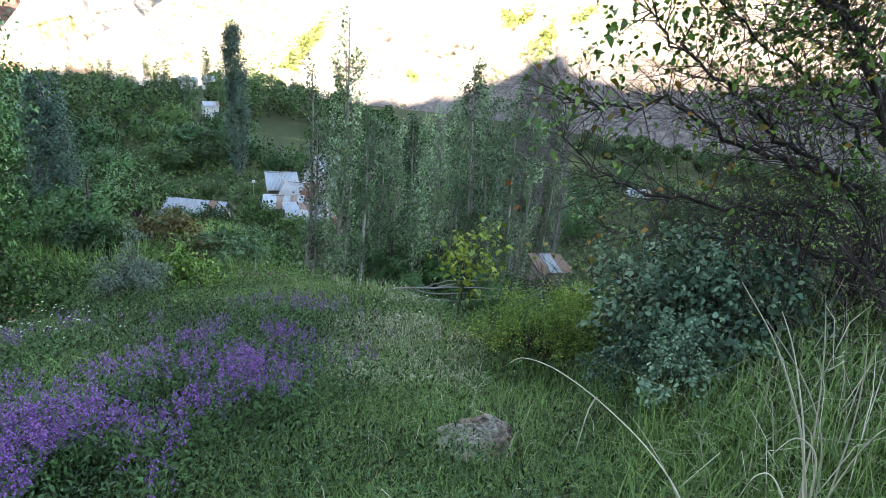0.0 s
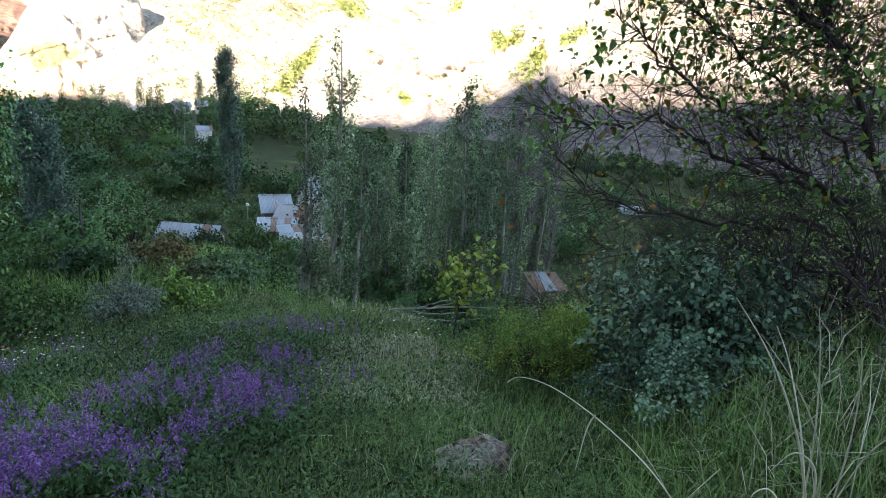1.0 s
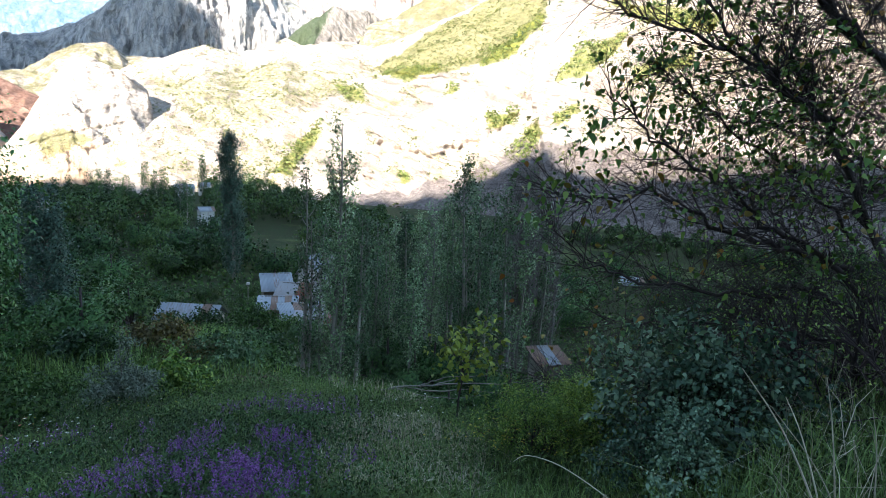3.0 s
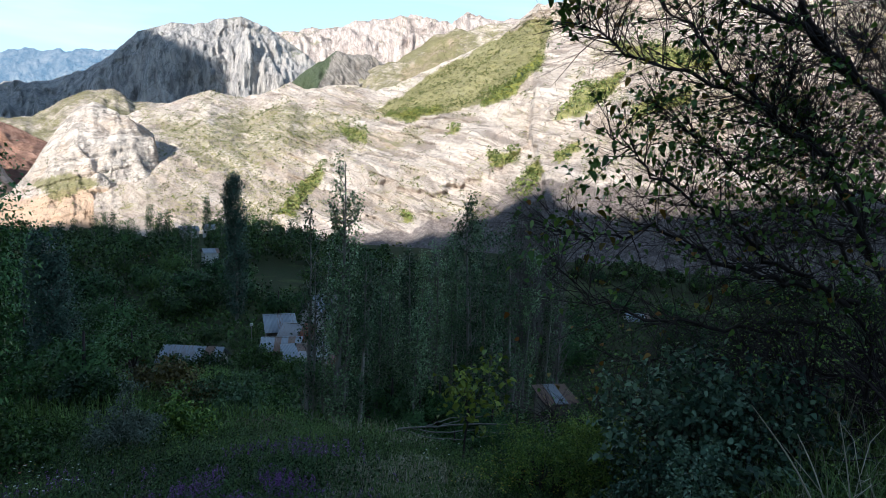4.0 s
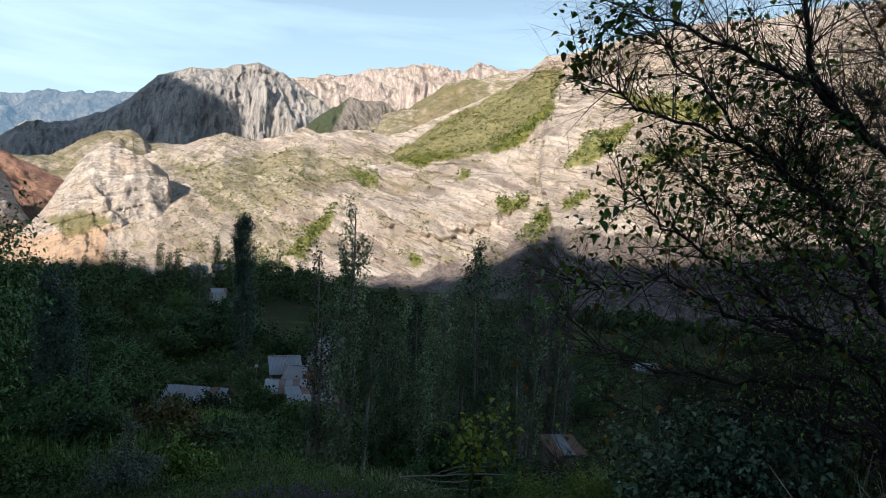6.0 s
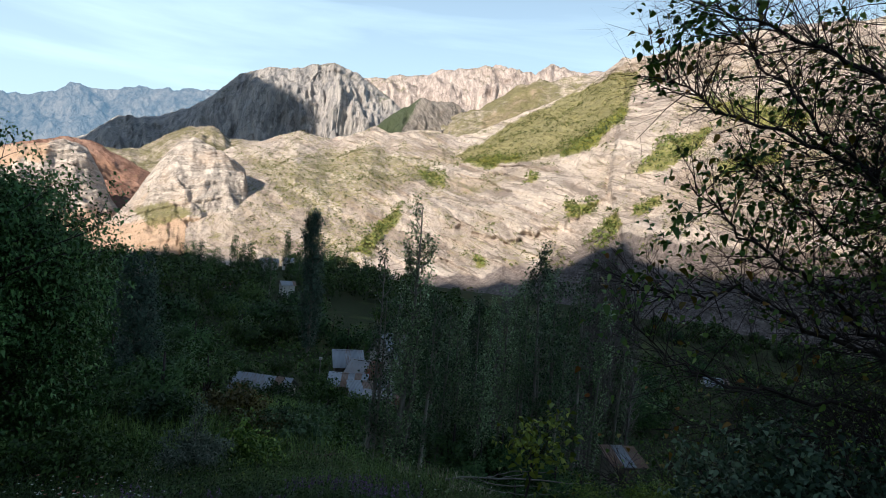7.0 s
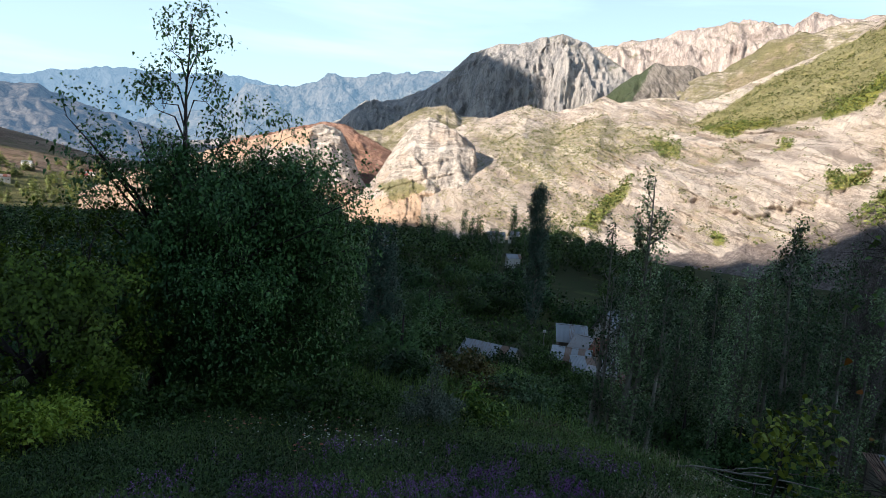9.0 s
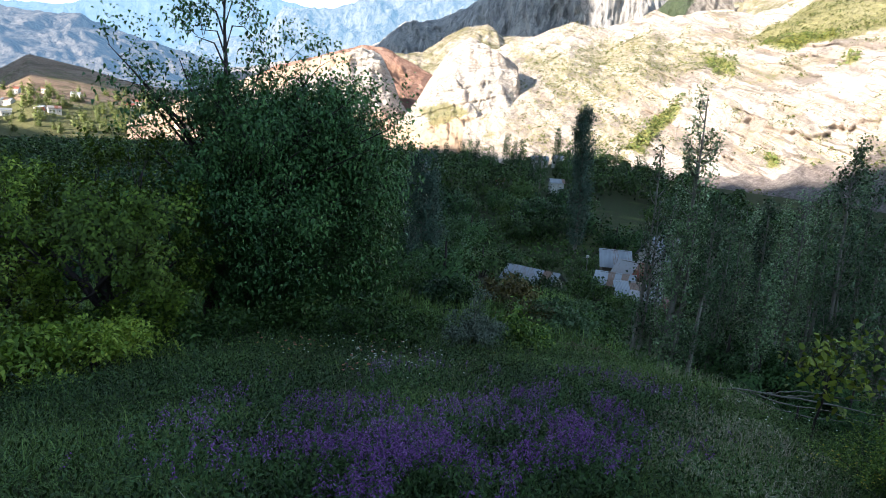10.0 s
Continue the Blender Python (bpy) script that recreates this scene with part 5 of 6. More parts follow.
def blades(rng, x, y, height, width, bend=0.5):
    """Curved blades of three faces each, rooted in the ground."""
    n = len(x)
    z = ground_z(x, y)
    root = np.stack([x, y, z - 0.01], 1)
    a = rng.uniform(0, 6.283, n)
    lean = np.stack([np.cos(a), np.sin(a), np.zeros(n)], 1) * (rng.uniform(0.1, 1.0, n) * bend)[:, None]
    side = np.stack([-np.sin(a), np.cos(a), np.zeros(n)], 1)
    h, w = (height * rng.uniform(0.5, 1.2, n))[:, None], (width * rng.uniform(0.6, 1.3, n))[:, None]
    up = np.array([0, 0, 1.0])
    mid = root + up * h * 0.6 + lean * h * 0.35
    tip = root + up * h * (0.98 - 0.25 * np.linalg.norm(lean, axis=1)[:, None]) + lean * h * 1.1
    verts = np.stack([root - side * w * 0.5, root + side * w * 0.5, mid + side * w * 0.4, mid - side * w * 0.4, tip], 1).reshape(-1, 3)
    k = 5 * np.arange(n)[:, None]
    tri = np.concatenate([k + [0, 1, 2], k + [0, 2, 3], k + [3, 2, 4]], 1).reshape(-1, 3)
    return verts, tri


def sow(rng, n, az0, az1, r0, r1, power=1.0):
    a, r = np.radians(rng.uniform(az0, az1, n)), r0 + (r1 - r0) * rng.uniform(0, 1, n) ** power
    return -np.sin(a) * r, np.cos(a) * r


rng = np.random.default_rng(601)
pieces = []
x, y = sow(rng, 62000, -60, 75, 1.0, 4.6)
thick_grass = 0.45 + 1.0 * value_noise(x * 1.3, y * 1.3, 31)
pieces.append(blades(rng, x, y, 0.15 * thick_grass, 0.0034, 1.1))
x, y = sow(rng, 62000, -50, 75, 3.5, 13.5, 0.8)
thick_grass = 0.35 + 1.1 * value_noise(x * 0.9, y * 0.9, 32)
pieces.append(blades(rng, x, y, 0.17 * thick_grass, 0.0062, 0.8))
x, y = sow(rng, 9000, -60, -24, 1.6, 6.0)
pieces.append(blades(rng, x, y, 0.30, 0.006, 1.0))
tagged(put("meadow_grass", mesh_of("meadow_grass", *join(pieces)), GRASS), "uneven green meadow grass covering the slope", "grass", kind="stuff")

pieces = []
x, y = sow(rng, 26000, 8, 75, 12, 21)
pieces.append(blades(rng, x, y, 0.30 + 0.3 * value_noise(x * 0.5, y * 0.5, 33), 0.013, 0.6))
x, y = sow(rng, 9000, -45, 12, 11, 20)
pieces.append(blades(rng, x, y, 0.30, 0.018, 0.6))
tagged(put("tall_grass", mesh_of("tall_grass", *join(pieces)), GRASS), "tall green grass on the bank below the meadow", "grass", kind="stuff")

pieces = []
x, y = sow(rng, 900, -62, -31, 2.4, 7.0)
pieces.append(blades(rng, x, y, 0.52, 0.004, 1.6))
x, y = sow(rng, 900, -25, 60, 1.8, 12)
pieces.append(blades(rng, x, y, 0.20, 0.004, 1.0))
x, y = sow(rng, 420, -4, 6, 9.5, 13)
pieces.append(blades(rng, x, y, 0.24, 0.008, 0.6))
x, y = sow(rng, 9000, -9, 7, 3.6, 10.5)
worn_way = value_noise(x * 0.8, y * 0.8, 37) > 0.55
pieces.append(blades(rng, x[worn_way], y[worn_way], 0.13, 0.0042, 1.2))
tagged(put("dry_grass", mesh_of("dry_grass", *join(pieces)), STRAW), "dry straw-coloured grass on the bank", "grass", kind="stuff")

# broad-leaved herbs between the grass
pieces = []
for count, az0, az1, r0, r1, size in ((11000, -58, 75, 1.2, 5.0, 0.024), (9000, -45, 75, 4.0, 12.5, 0.034), (6000, 8, 75, 10.0, 20.0, 0.07), (3000, -45, 8, 11.0, 19.0, 0.07)):
    x, y = sow(rng, count, az0, az1, r0, r1, 0.9)
    thickly = value_noise(x * 1.1, y * 1.1, 41) > 0.42
    x, y = x[thickly], y[thickly]
    n = 5
    base = np.stack([x, y, ground_z(x, y)], 1)
    at = np.repeat(base, n, 0)
    tall = (size * 6 * (0.4 + value_noise(x * 0.7, y * 0.7, 43)))[:, None].repeat(n, 0).reshape(-1, 1)
    at = at + rng.normal(size=at.shape) * size * 1.3 * [1, 1, 0] + tall * rng.uniform(0.15, 1, (len(at), 1)) * [0, 0, 1]
    pieces.append(leaf_quads(rng, at, rng.normal(size=at.shape) + [0, 0, 0.5], size, 0.36, 0.2))
tagged(put("meadow_herbs", mesh_of("meadow_herbs", *join(pieces)), HERB), "leafy green herbs mixed into the meadow", "plants", kind="stuff")

# violet vetch in drifts: bearing, height angle, half-width across, half-depth, stalks
def ground_hit(az, el, lift=0.0):
    """How far off the slope, raised by lift, meets the line of sight at that bearing and height angle."""
    far = np.arange(1.2, 30, 0.02)
    x, y = -math.sin(radians(az)) * far, math.cos(radians(az)) * far
    return float(far[np.argmax(ground_z(x, y) + lift >= EYE + far * math.tan(radians(el)))])


DRIFTS = [(12.9, -24.0, 0.55, 0.30, 70), (9.4, -24.0, 0.50, 0.25, 80), (6.8, -24.6, 0.4, 0.3, 30), (3.8, -24.5, 0.5, 0.3, 16), (28.0, -24.8, 1.1, 0.25, 70), (22.0, -25.0, 0.8, 0.25, 50), (33.5, -25.4, 0.7, 0.25, 40),
          (19.6, -27.0, 0.34, 0.14, 110), (15.6, -26.5, 0.45, 0.14, 170), (11.8, -27.0, 0.32, 0.18, 130), (16.2, -29.0, 0.34, 0.22, 170), (13.4, -30.2, 0.30, 0.16, 120), (13.6, -31.6, 0.20, 0.10, 50), (9.5, -29.8, 0.3, 0.2, 26), (5.2, -29.0, 0.5, 0.25, 22),
          (22.6, -28.4, 0.26, 0.14, 60), (26.6, -29.2, 0.30, 0.16, 80), (31.8, -28.6, 0.5, 0.16, 60), (35.5, -29.4, 0.5, 0.16, 70), (28.9, -31.9, 0.34, 0.14, 120), (26.9, -33.4, 0.26, 0.13, 110), (31.4, -33.9, 0.30, 0.15, 130), (33.8, -31.7, 0.28, 0.14, 90),
          (20.4, -32.2, 0.20, 0.14, 90), (18.6, -33.0, 0.14, 0.10, 36), (22.0, -34.6, 0.20, 0.10, 70), (25.2, -36.4, 0.17, 0.08, 60), (34.5, -36.2, 0.25, 0.12, 70), (38.5, -29.0, 0.5, 0.16, 60), (42.5, -28.4, 0.5, 0.14, 50), (47.0, -27.6, 0.5, 0.14, 40), (37.5, -32.6, 0.4, 0.14, 90), (42.0, -32.4, 0.4, 0.14, 60), (47.5, -32.0, 0.4, 0.14, 36), (52.0, -30.0, 0.5, 0.2, 26)]
flowers, greens = [], []
for az, el, across, deep, count in DRIFTS:
    count = int(count * 0.8)
    c = polar(az, ground_hit(az, el, 0.26))
    a = radians(az)
    u, w = rng.normal(size=count) * across * 0.42, rng.normal(size=count) * deep * 0.5
    x, y = c.x + math.cos(a) * u - math.sin(a) * w, c.y + math.sin(a) * u + math.cos(a) * w
    keep = value_noise(x * 3.1, y * 3.1, 45) > 0.34
    x, y, u, w = x[keep], y[keep], u[keep], w[keep]
    count = len(x)
    mound = 0.19 + 0.17 * np.exp(-(u / across) ** 2 - (w / deep) ** 2) * rng.uniform(0.6, 1.15, count)
    foot_z = ground_z(x, y)
    n = 18
    t = rng.uniform(0, 1, (count, n))
    lean = rng.normal(size=(count, 1, 2)) * 0.22
    base = np.stack([x, y, foot_z + mound], 1)[:, None]
    ring = rng.uniform(0, 6.283, (count, n))
    thin = 0.006 * (1.2 - t)
    at = base + np.stack([np.cos(ring) * thin + lean[..., 0] * t * 0.09, np.sin(ring) * thin + lean[..., 1] * t * 0.09, t * 0.085], -1)
    way = np.stack([np.cos(ring), np.sin(ring), 0 * ring - 0.2], -1)
    flowers.append(leaf_quads(rng, at.reshape(-1, 3), way.reshape(-1, 3), 0.0115, 0.5, 0.3))
    m = 14
    t = rng.uniform(0, 1, (count, m))
    at = np.stack([x, y, foot_z], 1)[:, None] + np.concatenate([rng.normal(size=(count, m, 2)) * 0.05, (t * mound[:, None])[..., None]], -1)
    greens.append(leaf_quads(rng, at.reshape(-1, 3), rng.normal(size=(count * m, 3)) + [0, 0, 0.4], 0.036, 0.32, 0.1))
tagged(put("vetch_flowers", mesh_of("vetch_flowers", *join(flowers)), VETCH), "drifts of violet vetch flowers in the meadow", "flowers", kind="stuff")
tagged(put("vetch_leaves", mesh_of("vetch_leaves", *join(greens)), VETCH_GREEN), "feathery green vetch leaves under violet flowers", "plants", kind="stuff")


def tufts(name, material, label, spots, leaves, size, width):
    """Soft rounded clumps of fine leaves: x, y, half-width and height of each."""
    x, y, wide, tall = (np.array(c) for c in zip(*spots))
    base = np.stack([x, y, ground_z(x, y)], 1)[:, None]
    way = rng.normal(size=(len(x), leaves, 3))
    way[..., 2] = abs(way[..., 2])
    way /= np.linalg.norm(way, axis=2, keepdims=True)
    reach = np.stack([wide, wide, tall], 1)[:, None] * rng.uniform(0, 1, (len(x), leaves, 1)) ** 0.4
    at = base + way * reach
    lean = way + rng.normal(size=way.shape) * 0.6 + [0, 0, 0.5]
    mids = np.broadcast_to(base - [0, 0, 0.1], at.shape).reshape(-1, 3)
    long = np.repeat(size * (0.7 + wide / 0.4), leaves)
    tagged(put(name, crown_of(name, *leaf_quads(rng, at.reshape(-1, 3), lean.reshape(-1, 3), long, width, 0.25), mids, 0.7), material), label, "plants", kind="stuff")


green_spots, dark_spots = [], []
for az, el, across, deep, count in DRIFTS:
    c = polar(az, ground_hit(az, el, 0.26))
    for k in range(2 + count // 22):
        wide = rng.uniform(0.12, 0.22)
        dark_spots.append((c.x + rng.normal() * across * 0.5, c.y + rng.normal() * deep * 0.6, wide, rng.uniform(0.20, 0.32)))
for az, el, wide, tall in ((4.2, -26.2, 0.30, 0.30), (5.6, -27.4, 0.24, 0.26), (2.8, -26.0, 0.2, 0.2), (8.0, -27.0, 0.28, 0.28), (10.2, -25.6, 0.4, 0.25), (16.5, -25.0, 0.4, 0.3), (21.0, -26.2, 0.35, 0.3), (25.0, -26.8, 0.4, 0.3), (30.0, -26.6, 0.4, 0.3), (-3.0, -29.0, 0.25, 0.2), (-4.5, -26.5, 0.25, 0.18)):
    p = polar(az, ground_hit(az, el, 0.5 * tall))
    dark_spots.append((p.x, p.y, wide, tall))
for count, az0, az1, r0, r1 in ((420, 6, 74, 1.9, 6.5), (420, 10, 74, 5.5, 12.0), (110, -40, 8, 1.7, 5.0), (90, -12, 10, 5.0, 11.0), (150, 40, 66, 2.2, 6.5)):
    x, y = sow(rng, count, az0, az1, r0, r1, 0.8)
    for a, b in zip(x, y):
        wide = rng.uniform(0.10, 0.30) * (1 if r0 < 3 else 1.4)
        (dark_spots if az0 == 40 or value_noise(np.array(a * 0.6), np.array(b * 0.6), 47) > 0.42 else green_spots).append((a, b, wide, wide * rng.uniform(0.6, 1.15)))
tufts("herb_tufts", HERB, "soft green clumps of meadow herbs", green_spots, 150, 0.026, 0.28)
tufts("vetch_tufts", VETCH_GREEN, "dark green clumps of vetch foliage", dark_spots, 150, 0.025, 0.32)


def blossoms(name, material, label, groups, size, petals=5):
    """Small open flowers on thin stalks: groups of bearing, distance, spread, count."""
    made = []
    for az, r, spread, count in groups:
        c = polar(az, r)
        x, y = c.x + rng.normal(size=count) * spread, c.y + rng.normal(size=count) * spread * 0.6
        top = np.stack([x, y, ground_z(x, y) + rng.uniform(0.18, 0.36, count)], 1)
        at = np.repeat(top, petals, 0)
        a = np.tile(np.arange(petals) * 6.283 / petals, count) + np.repeat(rng.uniform(0, 6, count), petals)
        made.append(leaf_quads(rng, at, np.stack([np.cos(a), np.sin(a), 0.35 + 0 * a], 1), size, 0.7, 0.1))
    tagged(put(name, mesh_of(name, *join(made)), material), label, "flowers", kind="stuff")


blossoms("white_flowers", WHITE_PETALS, "small white flowers in the meadow", [(31.5, 5.2, 0.28, 30), (34, 5.6, 0.3, 26), (28, 6.3, 0.5, 14), (0.5, 6.0, 0.5, 16), (2, 5.0, 0.4, 8), (38, 6.2, 0.5, 12)], 0.012)
blossoms("yellow_flowers", YELLOW_PETALS, "tiny yellow flowers among the herbs", [(-10.0, 4.5, 0.20, 50), (-12.5, 4.3, 0.3, 40), (8, 7.0, 0.4, 14), (26, 7.2, 0.6, 22), (14, 10.5, 0.4, 18), (40, 6.6, 0.5, 20), (-19, 4.2, 0.3, 14)], 0.010, 4)
blossoms("red_flowers", RED_PETALS, "faded red flowers in the meadow", [(33.5, 6.2, 0.15, 10), (36.0, 5.0, 0.1, 8), (40.5, 6.8, 0.25, 16)], 0.018)

# pale dry stalks standing close by
rng = np.random.default_rng(620)
root = on_ground(-38.5, 1.95)
stalks = thing("dry_stalks", Matrix.Translation(root), "tuft of tall pale dry grass stalks", "dry grass")


def stalk(name, pts, width, parent, label=""):
    """A flat, folded dry blade along a line of places."""
    pts = np.array(pts, float)
    t = np.linspace(0, 1, len(pts))
    f = np.linspace(0, 1, 4 * len(pts))
    bend = np.stack([np.interp(f, t, pts[:, c]) for c in range(3)], 1)
    for _ in range(4):
        bend[1:-1] = 0.5 * bend[1:-1] + 0.25 * (bend[2:] + bend[:-2])
    v, fc = tubes([(bend, width * (1 - 0.75 * f) * 0.5)], 4)
    me = mesh_of(name, v, fc, True)
    me.transform(Matrix.Translation(-parent.matrix_basis.translation))
    return put(name, me, STRAW, parent, label)


for pts in (((-40.0, -33, 1.9), (-37.7, -26.7, 1.9), (-34.2, -21.0, 1.9), (-30.6, -17.1, 1.9)), ((-39.6, -33, 1.95), (-38.0, -27.0, 1.95), (-35.5, -21.0, 1.95), (-34.0, -18.6, 1.95)),
            ((-39.0, -33, 2.0), (-38.6, -26.0, 2.0), (-37.5, -20.0, 2.0), (-36.6, -16.5, 2.0)), ((-40.3, -33, 1.85), (-39.5, -27, 1.85), (-36.8, -23, 1.85), (-33.0, -19.5, 1.85)),
            ((-39.8, -33, 1.9), (-39.4, -28.0, 1.88), (-37.4, -27.2, 1.86), (-36.0, -29.5, 1.84)), ((-38.6, -33, 1.9), (-36.5, -30.5, 1.9), (-35.2, -31.2, 1.9), (-34.4, -33.6, 1.9)),
            ((-40.8, -33, 2.0), (-41.0, -25.0, 2.0), (-40.5, -20.5, 2.0), (-39.8, -18.0, 2.0)), ((-40.2, -33, 2.1), (-42.0, -26.0, 2.1), (-43.8, -23.5, 2.1), (-45.0, -24.5, 2.1))):
    stalk("stalk", run(*pts), rng.uniform(0.006, 0.010), stalks)
root = on_ground(-31.5, 2.15)
arch = thing("arching_dry_blade", Matrix.Translation(root), "long pale dry grass blade arching over the meadow", "dry grass")
stalk("blade", run((-31.0, -37, 2.1), (-30.0, -34.7, 2.1), (-26.0, -31.8, 2.2), (-20.5, -29.0, 2.3), (-16.0, -27.2, 2.4), (-12.8, -26.8, 2.4), (-11.8, -27.6, 2.4)), 0.009, arch)
stalk("blade", run((-20.6, -29.0, 2.3), (-20.0, -30.0, 2.3), (-19.5, -33.8, 2.25)), 0.010, arch, "broken hanging tip of the dry blade")
stalk("blade", run((-32.0, -38, 2.1), (-29.0, -34.0, 2.1), (-25.0, -30.5, 2.15), (-23.2, -29.4, 2.2)), 0.006, arch)

# the half-buried stone
n = Nodes("lichened_stone")
v = n.place()
fine, big = n.noise(v, 30.0, 8.0, 0.7), n.noise(v, 7.0, 5.0)
n.bump(fine, 0.8, 0.02)
STONE = n.done(n.blend(n.step(big, 0.48, 0.6), n.ramp(fine, (0.40, (0.085, 0.070, 0.055)), (0.60, (0.33, 0.285, 0.235))), n.ramp(fine, (0.42, (0.07, 0.045, 0.035)), (0.58, (0.20, 0.135, 0.105)))), 0.92)
bm = bmesh.new()
bmesh.ops.create_icosphere(bm, subdivisions=4, radius=1.0)
for vert in bm.verts:
    p = vert.co
    k = 1 + 0.30 * noise.noise(p * 1.7) + 0.16 * noise.noise(p * 4.5) + 0.08 * noise.noise(p * 12)
    vert.co = Vector((p.x * 0.22 * k, p.y * 0.14 * k, min(p.z * 0.11 * k, 0.055 + 0.03 * noise.noise(p * 2.5) + 0.012 * noise.noise(p * 9))))
me = bpy.data.meshes.new("stone")
bm.to_mesh(me)
bm.free()
stone = put("stone", me, STONE)
stone.matrix_basis = Matrix.Translation(on_ground(-9.4, 2.78) + Vector((0, 0, 0.03))) @ pose(0, 0, 0, 6, -4, 20)
tagged(stone, "rough grey-brown stone half sunk in grass", "stone")

# the fallen bleached branch at the edge
rng = np.random.default_rng(640)
root = on_ground(0.5, 12.2)
fallen = thing("fallen_branch", Matrix.Translation(root), "bleached fallen branch lying at the edge of the slope", "branch")
for name, pts, rad in (("stem", ((1.6, -22.2, 9.6), (0.2, -22.0, 9.6), (-4.0, -21.6, 9.7), (-8.2, -21.2, 9.8), (-11.8, -20.9, 9.9)), 0.020), ("limb", ((0.2, -22.0, 9.6), (-2.5, -22.6, 9.6), (-5.5, -22.7, 9.6), (-8.0, -22.3, 9.7)), 0.014),
                       ("limb", ((-1.0, -22.0, 9.6), (-4.0, -22.2, 9.6), (-6.5, -21.8, 9.7), (-10.5, -21.9, 9.8)), 0.012), ("limb", ((-3.5, -21.6, 9.7), (-6.0, -20.9, 9.7), (-9.0, -20.4, 9.8)), 0.010), ("limb", ((-2.0, -21.8, 9.6), (-4.6, -20.9, 9.7), (-7.5, -20.6, 9.8)), 0.010)):
    pts = np.array(run(*pts))
    f = np.linspace(0, 1, 14)
    t = np.linspace(0, 1, len(pts))
    bend = np.stack([np.interp(f, t, pts[:, c]) for c in range(3)], 1) + rng.normal(size=(14, 3)) * 0.008
    me = mesh_of(name, *tubes([(bend, rad * (1 - 0.75 * f))], 6), True)
    me.transform(Matrix.Translation(-root))
    put(name, me, BARK_GREY, fallen)
root = on_ground(12.4, 11.3)
heap = thing("brushwood_heap", Matrix.Translation(root), "heap of dry brown brushwood on the meadow", "brushwood")
lines = []
for k in range(140):
    a, d, h = rng.uniform(0, 6.283), rng.uniform(0, 0.5), rng.uniform(0, 0.14)
    p = np.array([math.cos(a) * d * 1.3, math.sin(a) * d * 0.6, h])
    w = np.append(rng.normal(size=2), rng.normal() * 0.25)
    w = w / np.linalg.norm(w) * rng.uniform(0.12, 0.3)
    lines.append(([p - w, p + rng.normal(size=3) * 0.02, p + w], [0.006, 0.005, 0.003]))
put("sticks", mesh_of("sticks", *tubes(lines, 4), True), bark_material("brown_brushwood", (0.09, 0.055, 0.04), (0.24, 0.17, 0.13)), heap)

# bare grey trees below the bank
for k, (az, r, h) in enumerate(((22.8, 36, 3.4), (30.1, 38, 2.8), (21.4, 38, 2.6))):
    rng = np.random.default_rng(660 + k)
    lines, tips = [], []
    for j in range(6):
        a = j * 1.3
        grow(rng, (0, 0, -0.2), (math.cos(a) * 0.45, math.sin(a) * 0.45, 1.0), h * 0.62, 0.035, 3, 4, 0.6, 0.02, lines, tips)
    ob = thing("bare_tree", at_ground(az, r, 0, 1.0), "leafless grey tree with fine twigs", "tree", "bare trees below the bank")
    put("trunk", mesh_of("trunk", *tubes(lines, 4), True), BARK_GREY, ob)

# ---- village houses ----
def metal_sheet(name, pale, dark, rust, amount):
    """Weathered roofing sheet: galvanised metal dulled by air, streaked with rust."""
    n = Nodes(name)
    v = n.place((3.0, 0.35, 0.35))
    streak, patch = n.noise(v, 2.0, 6.0, 0.6), n.noise(n.place(), 0.8, 5.0, 0.6)
    own = n.add("ShaderNodeObjectInfo")
    tone = n.blend(own.outputs["Random"], dark, pale)
    worn = n.step(n.maths("ADD", n.maths("MULTIPLY", streak, 0.6), n.maths("ADD", n.maths("MULTIPLY", patch, 0.4), n.maths("MULTIPLY", n.maths("SUBTRACT", own.outputs["Random"], 0.5), 0.9))), 1.0 - amount - 0.12, 1.0 - amount + 0.04)
    n.bump(patch, 0.2, 0.02)
    return n.done(n.blend(worn, tone, rust), 0.55, 0.25, 0.4)


def wash(name, light, stain):
    n = Nodes(name)
    v = n.place()
    fine, big = n.noise(v, 9.0, 7.0, 0.65), n.noise(n.place((1, 1, 0.3)), 1.2, 5.0, 0.6)
    n.bump(fine, 0.4, 0.02)
    return n.done(n.blend(n.step(big, 0.5, 0.7), n.ramp(fine, (0.3, tuple(0.85 * c for c in light)), (0.7, light)), stain), 0.9)


TIN = metal_sheet("galvanised_sheet", (0.40, 0.42, 0.455), (0.27, 0.285, 0.31), (0.22, 0.13, 0.09), 0.25)
RUSTY_TIN = metal_sheet("rusty_sheet", (0.40, 0.385, 0.385), (0.30, 0.275, 0.27), (0.22, 0.070, 0.040), 0.46)
RED_TIN = metal_sheet("red_roof_sheet", (0.40, 0.13, 0.09), (0.30, 0.10, 0.075), (0.20, 0.09, 0.06), 0.3)
WHITEWASH = wash("whitewashed_wall", (0.58, 0.565, 0.54), (0.40, 0.36, 0.32))
STONE_WALL = wash("rough_stone_wall", (0.36, 0.32, 0.28), (0.22, 0.19, 0.16))
PLANK = bark_material("weathered_planks", (0.09, 0.07, 0.055), (0.22, 0.18, 0.145), 12.0)
n = Nodes("window_glass")
GLASS = n.done((0.03, 0.035, 0.04), 0.08, 0.0, 0.6)


def box(bm, x0, y0, z0, x1, y1, z1):
    m = Matrix.Translation(((x0 + x1) / 2, (y0 + y1) / 2, (z0 + z1) / 2)) @ Matrix.Diagonal((x1 - x0, y1 - y0, z1 - z0, 1))
    return bmesh.ops.create_cube(bm, size=1.0, matrix=m)


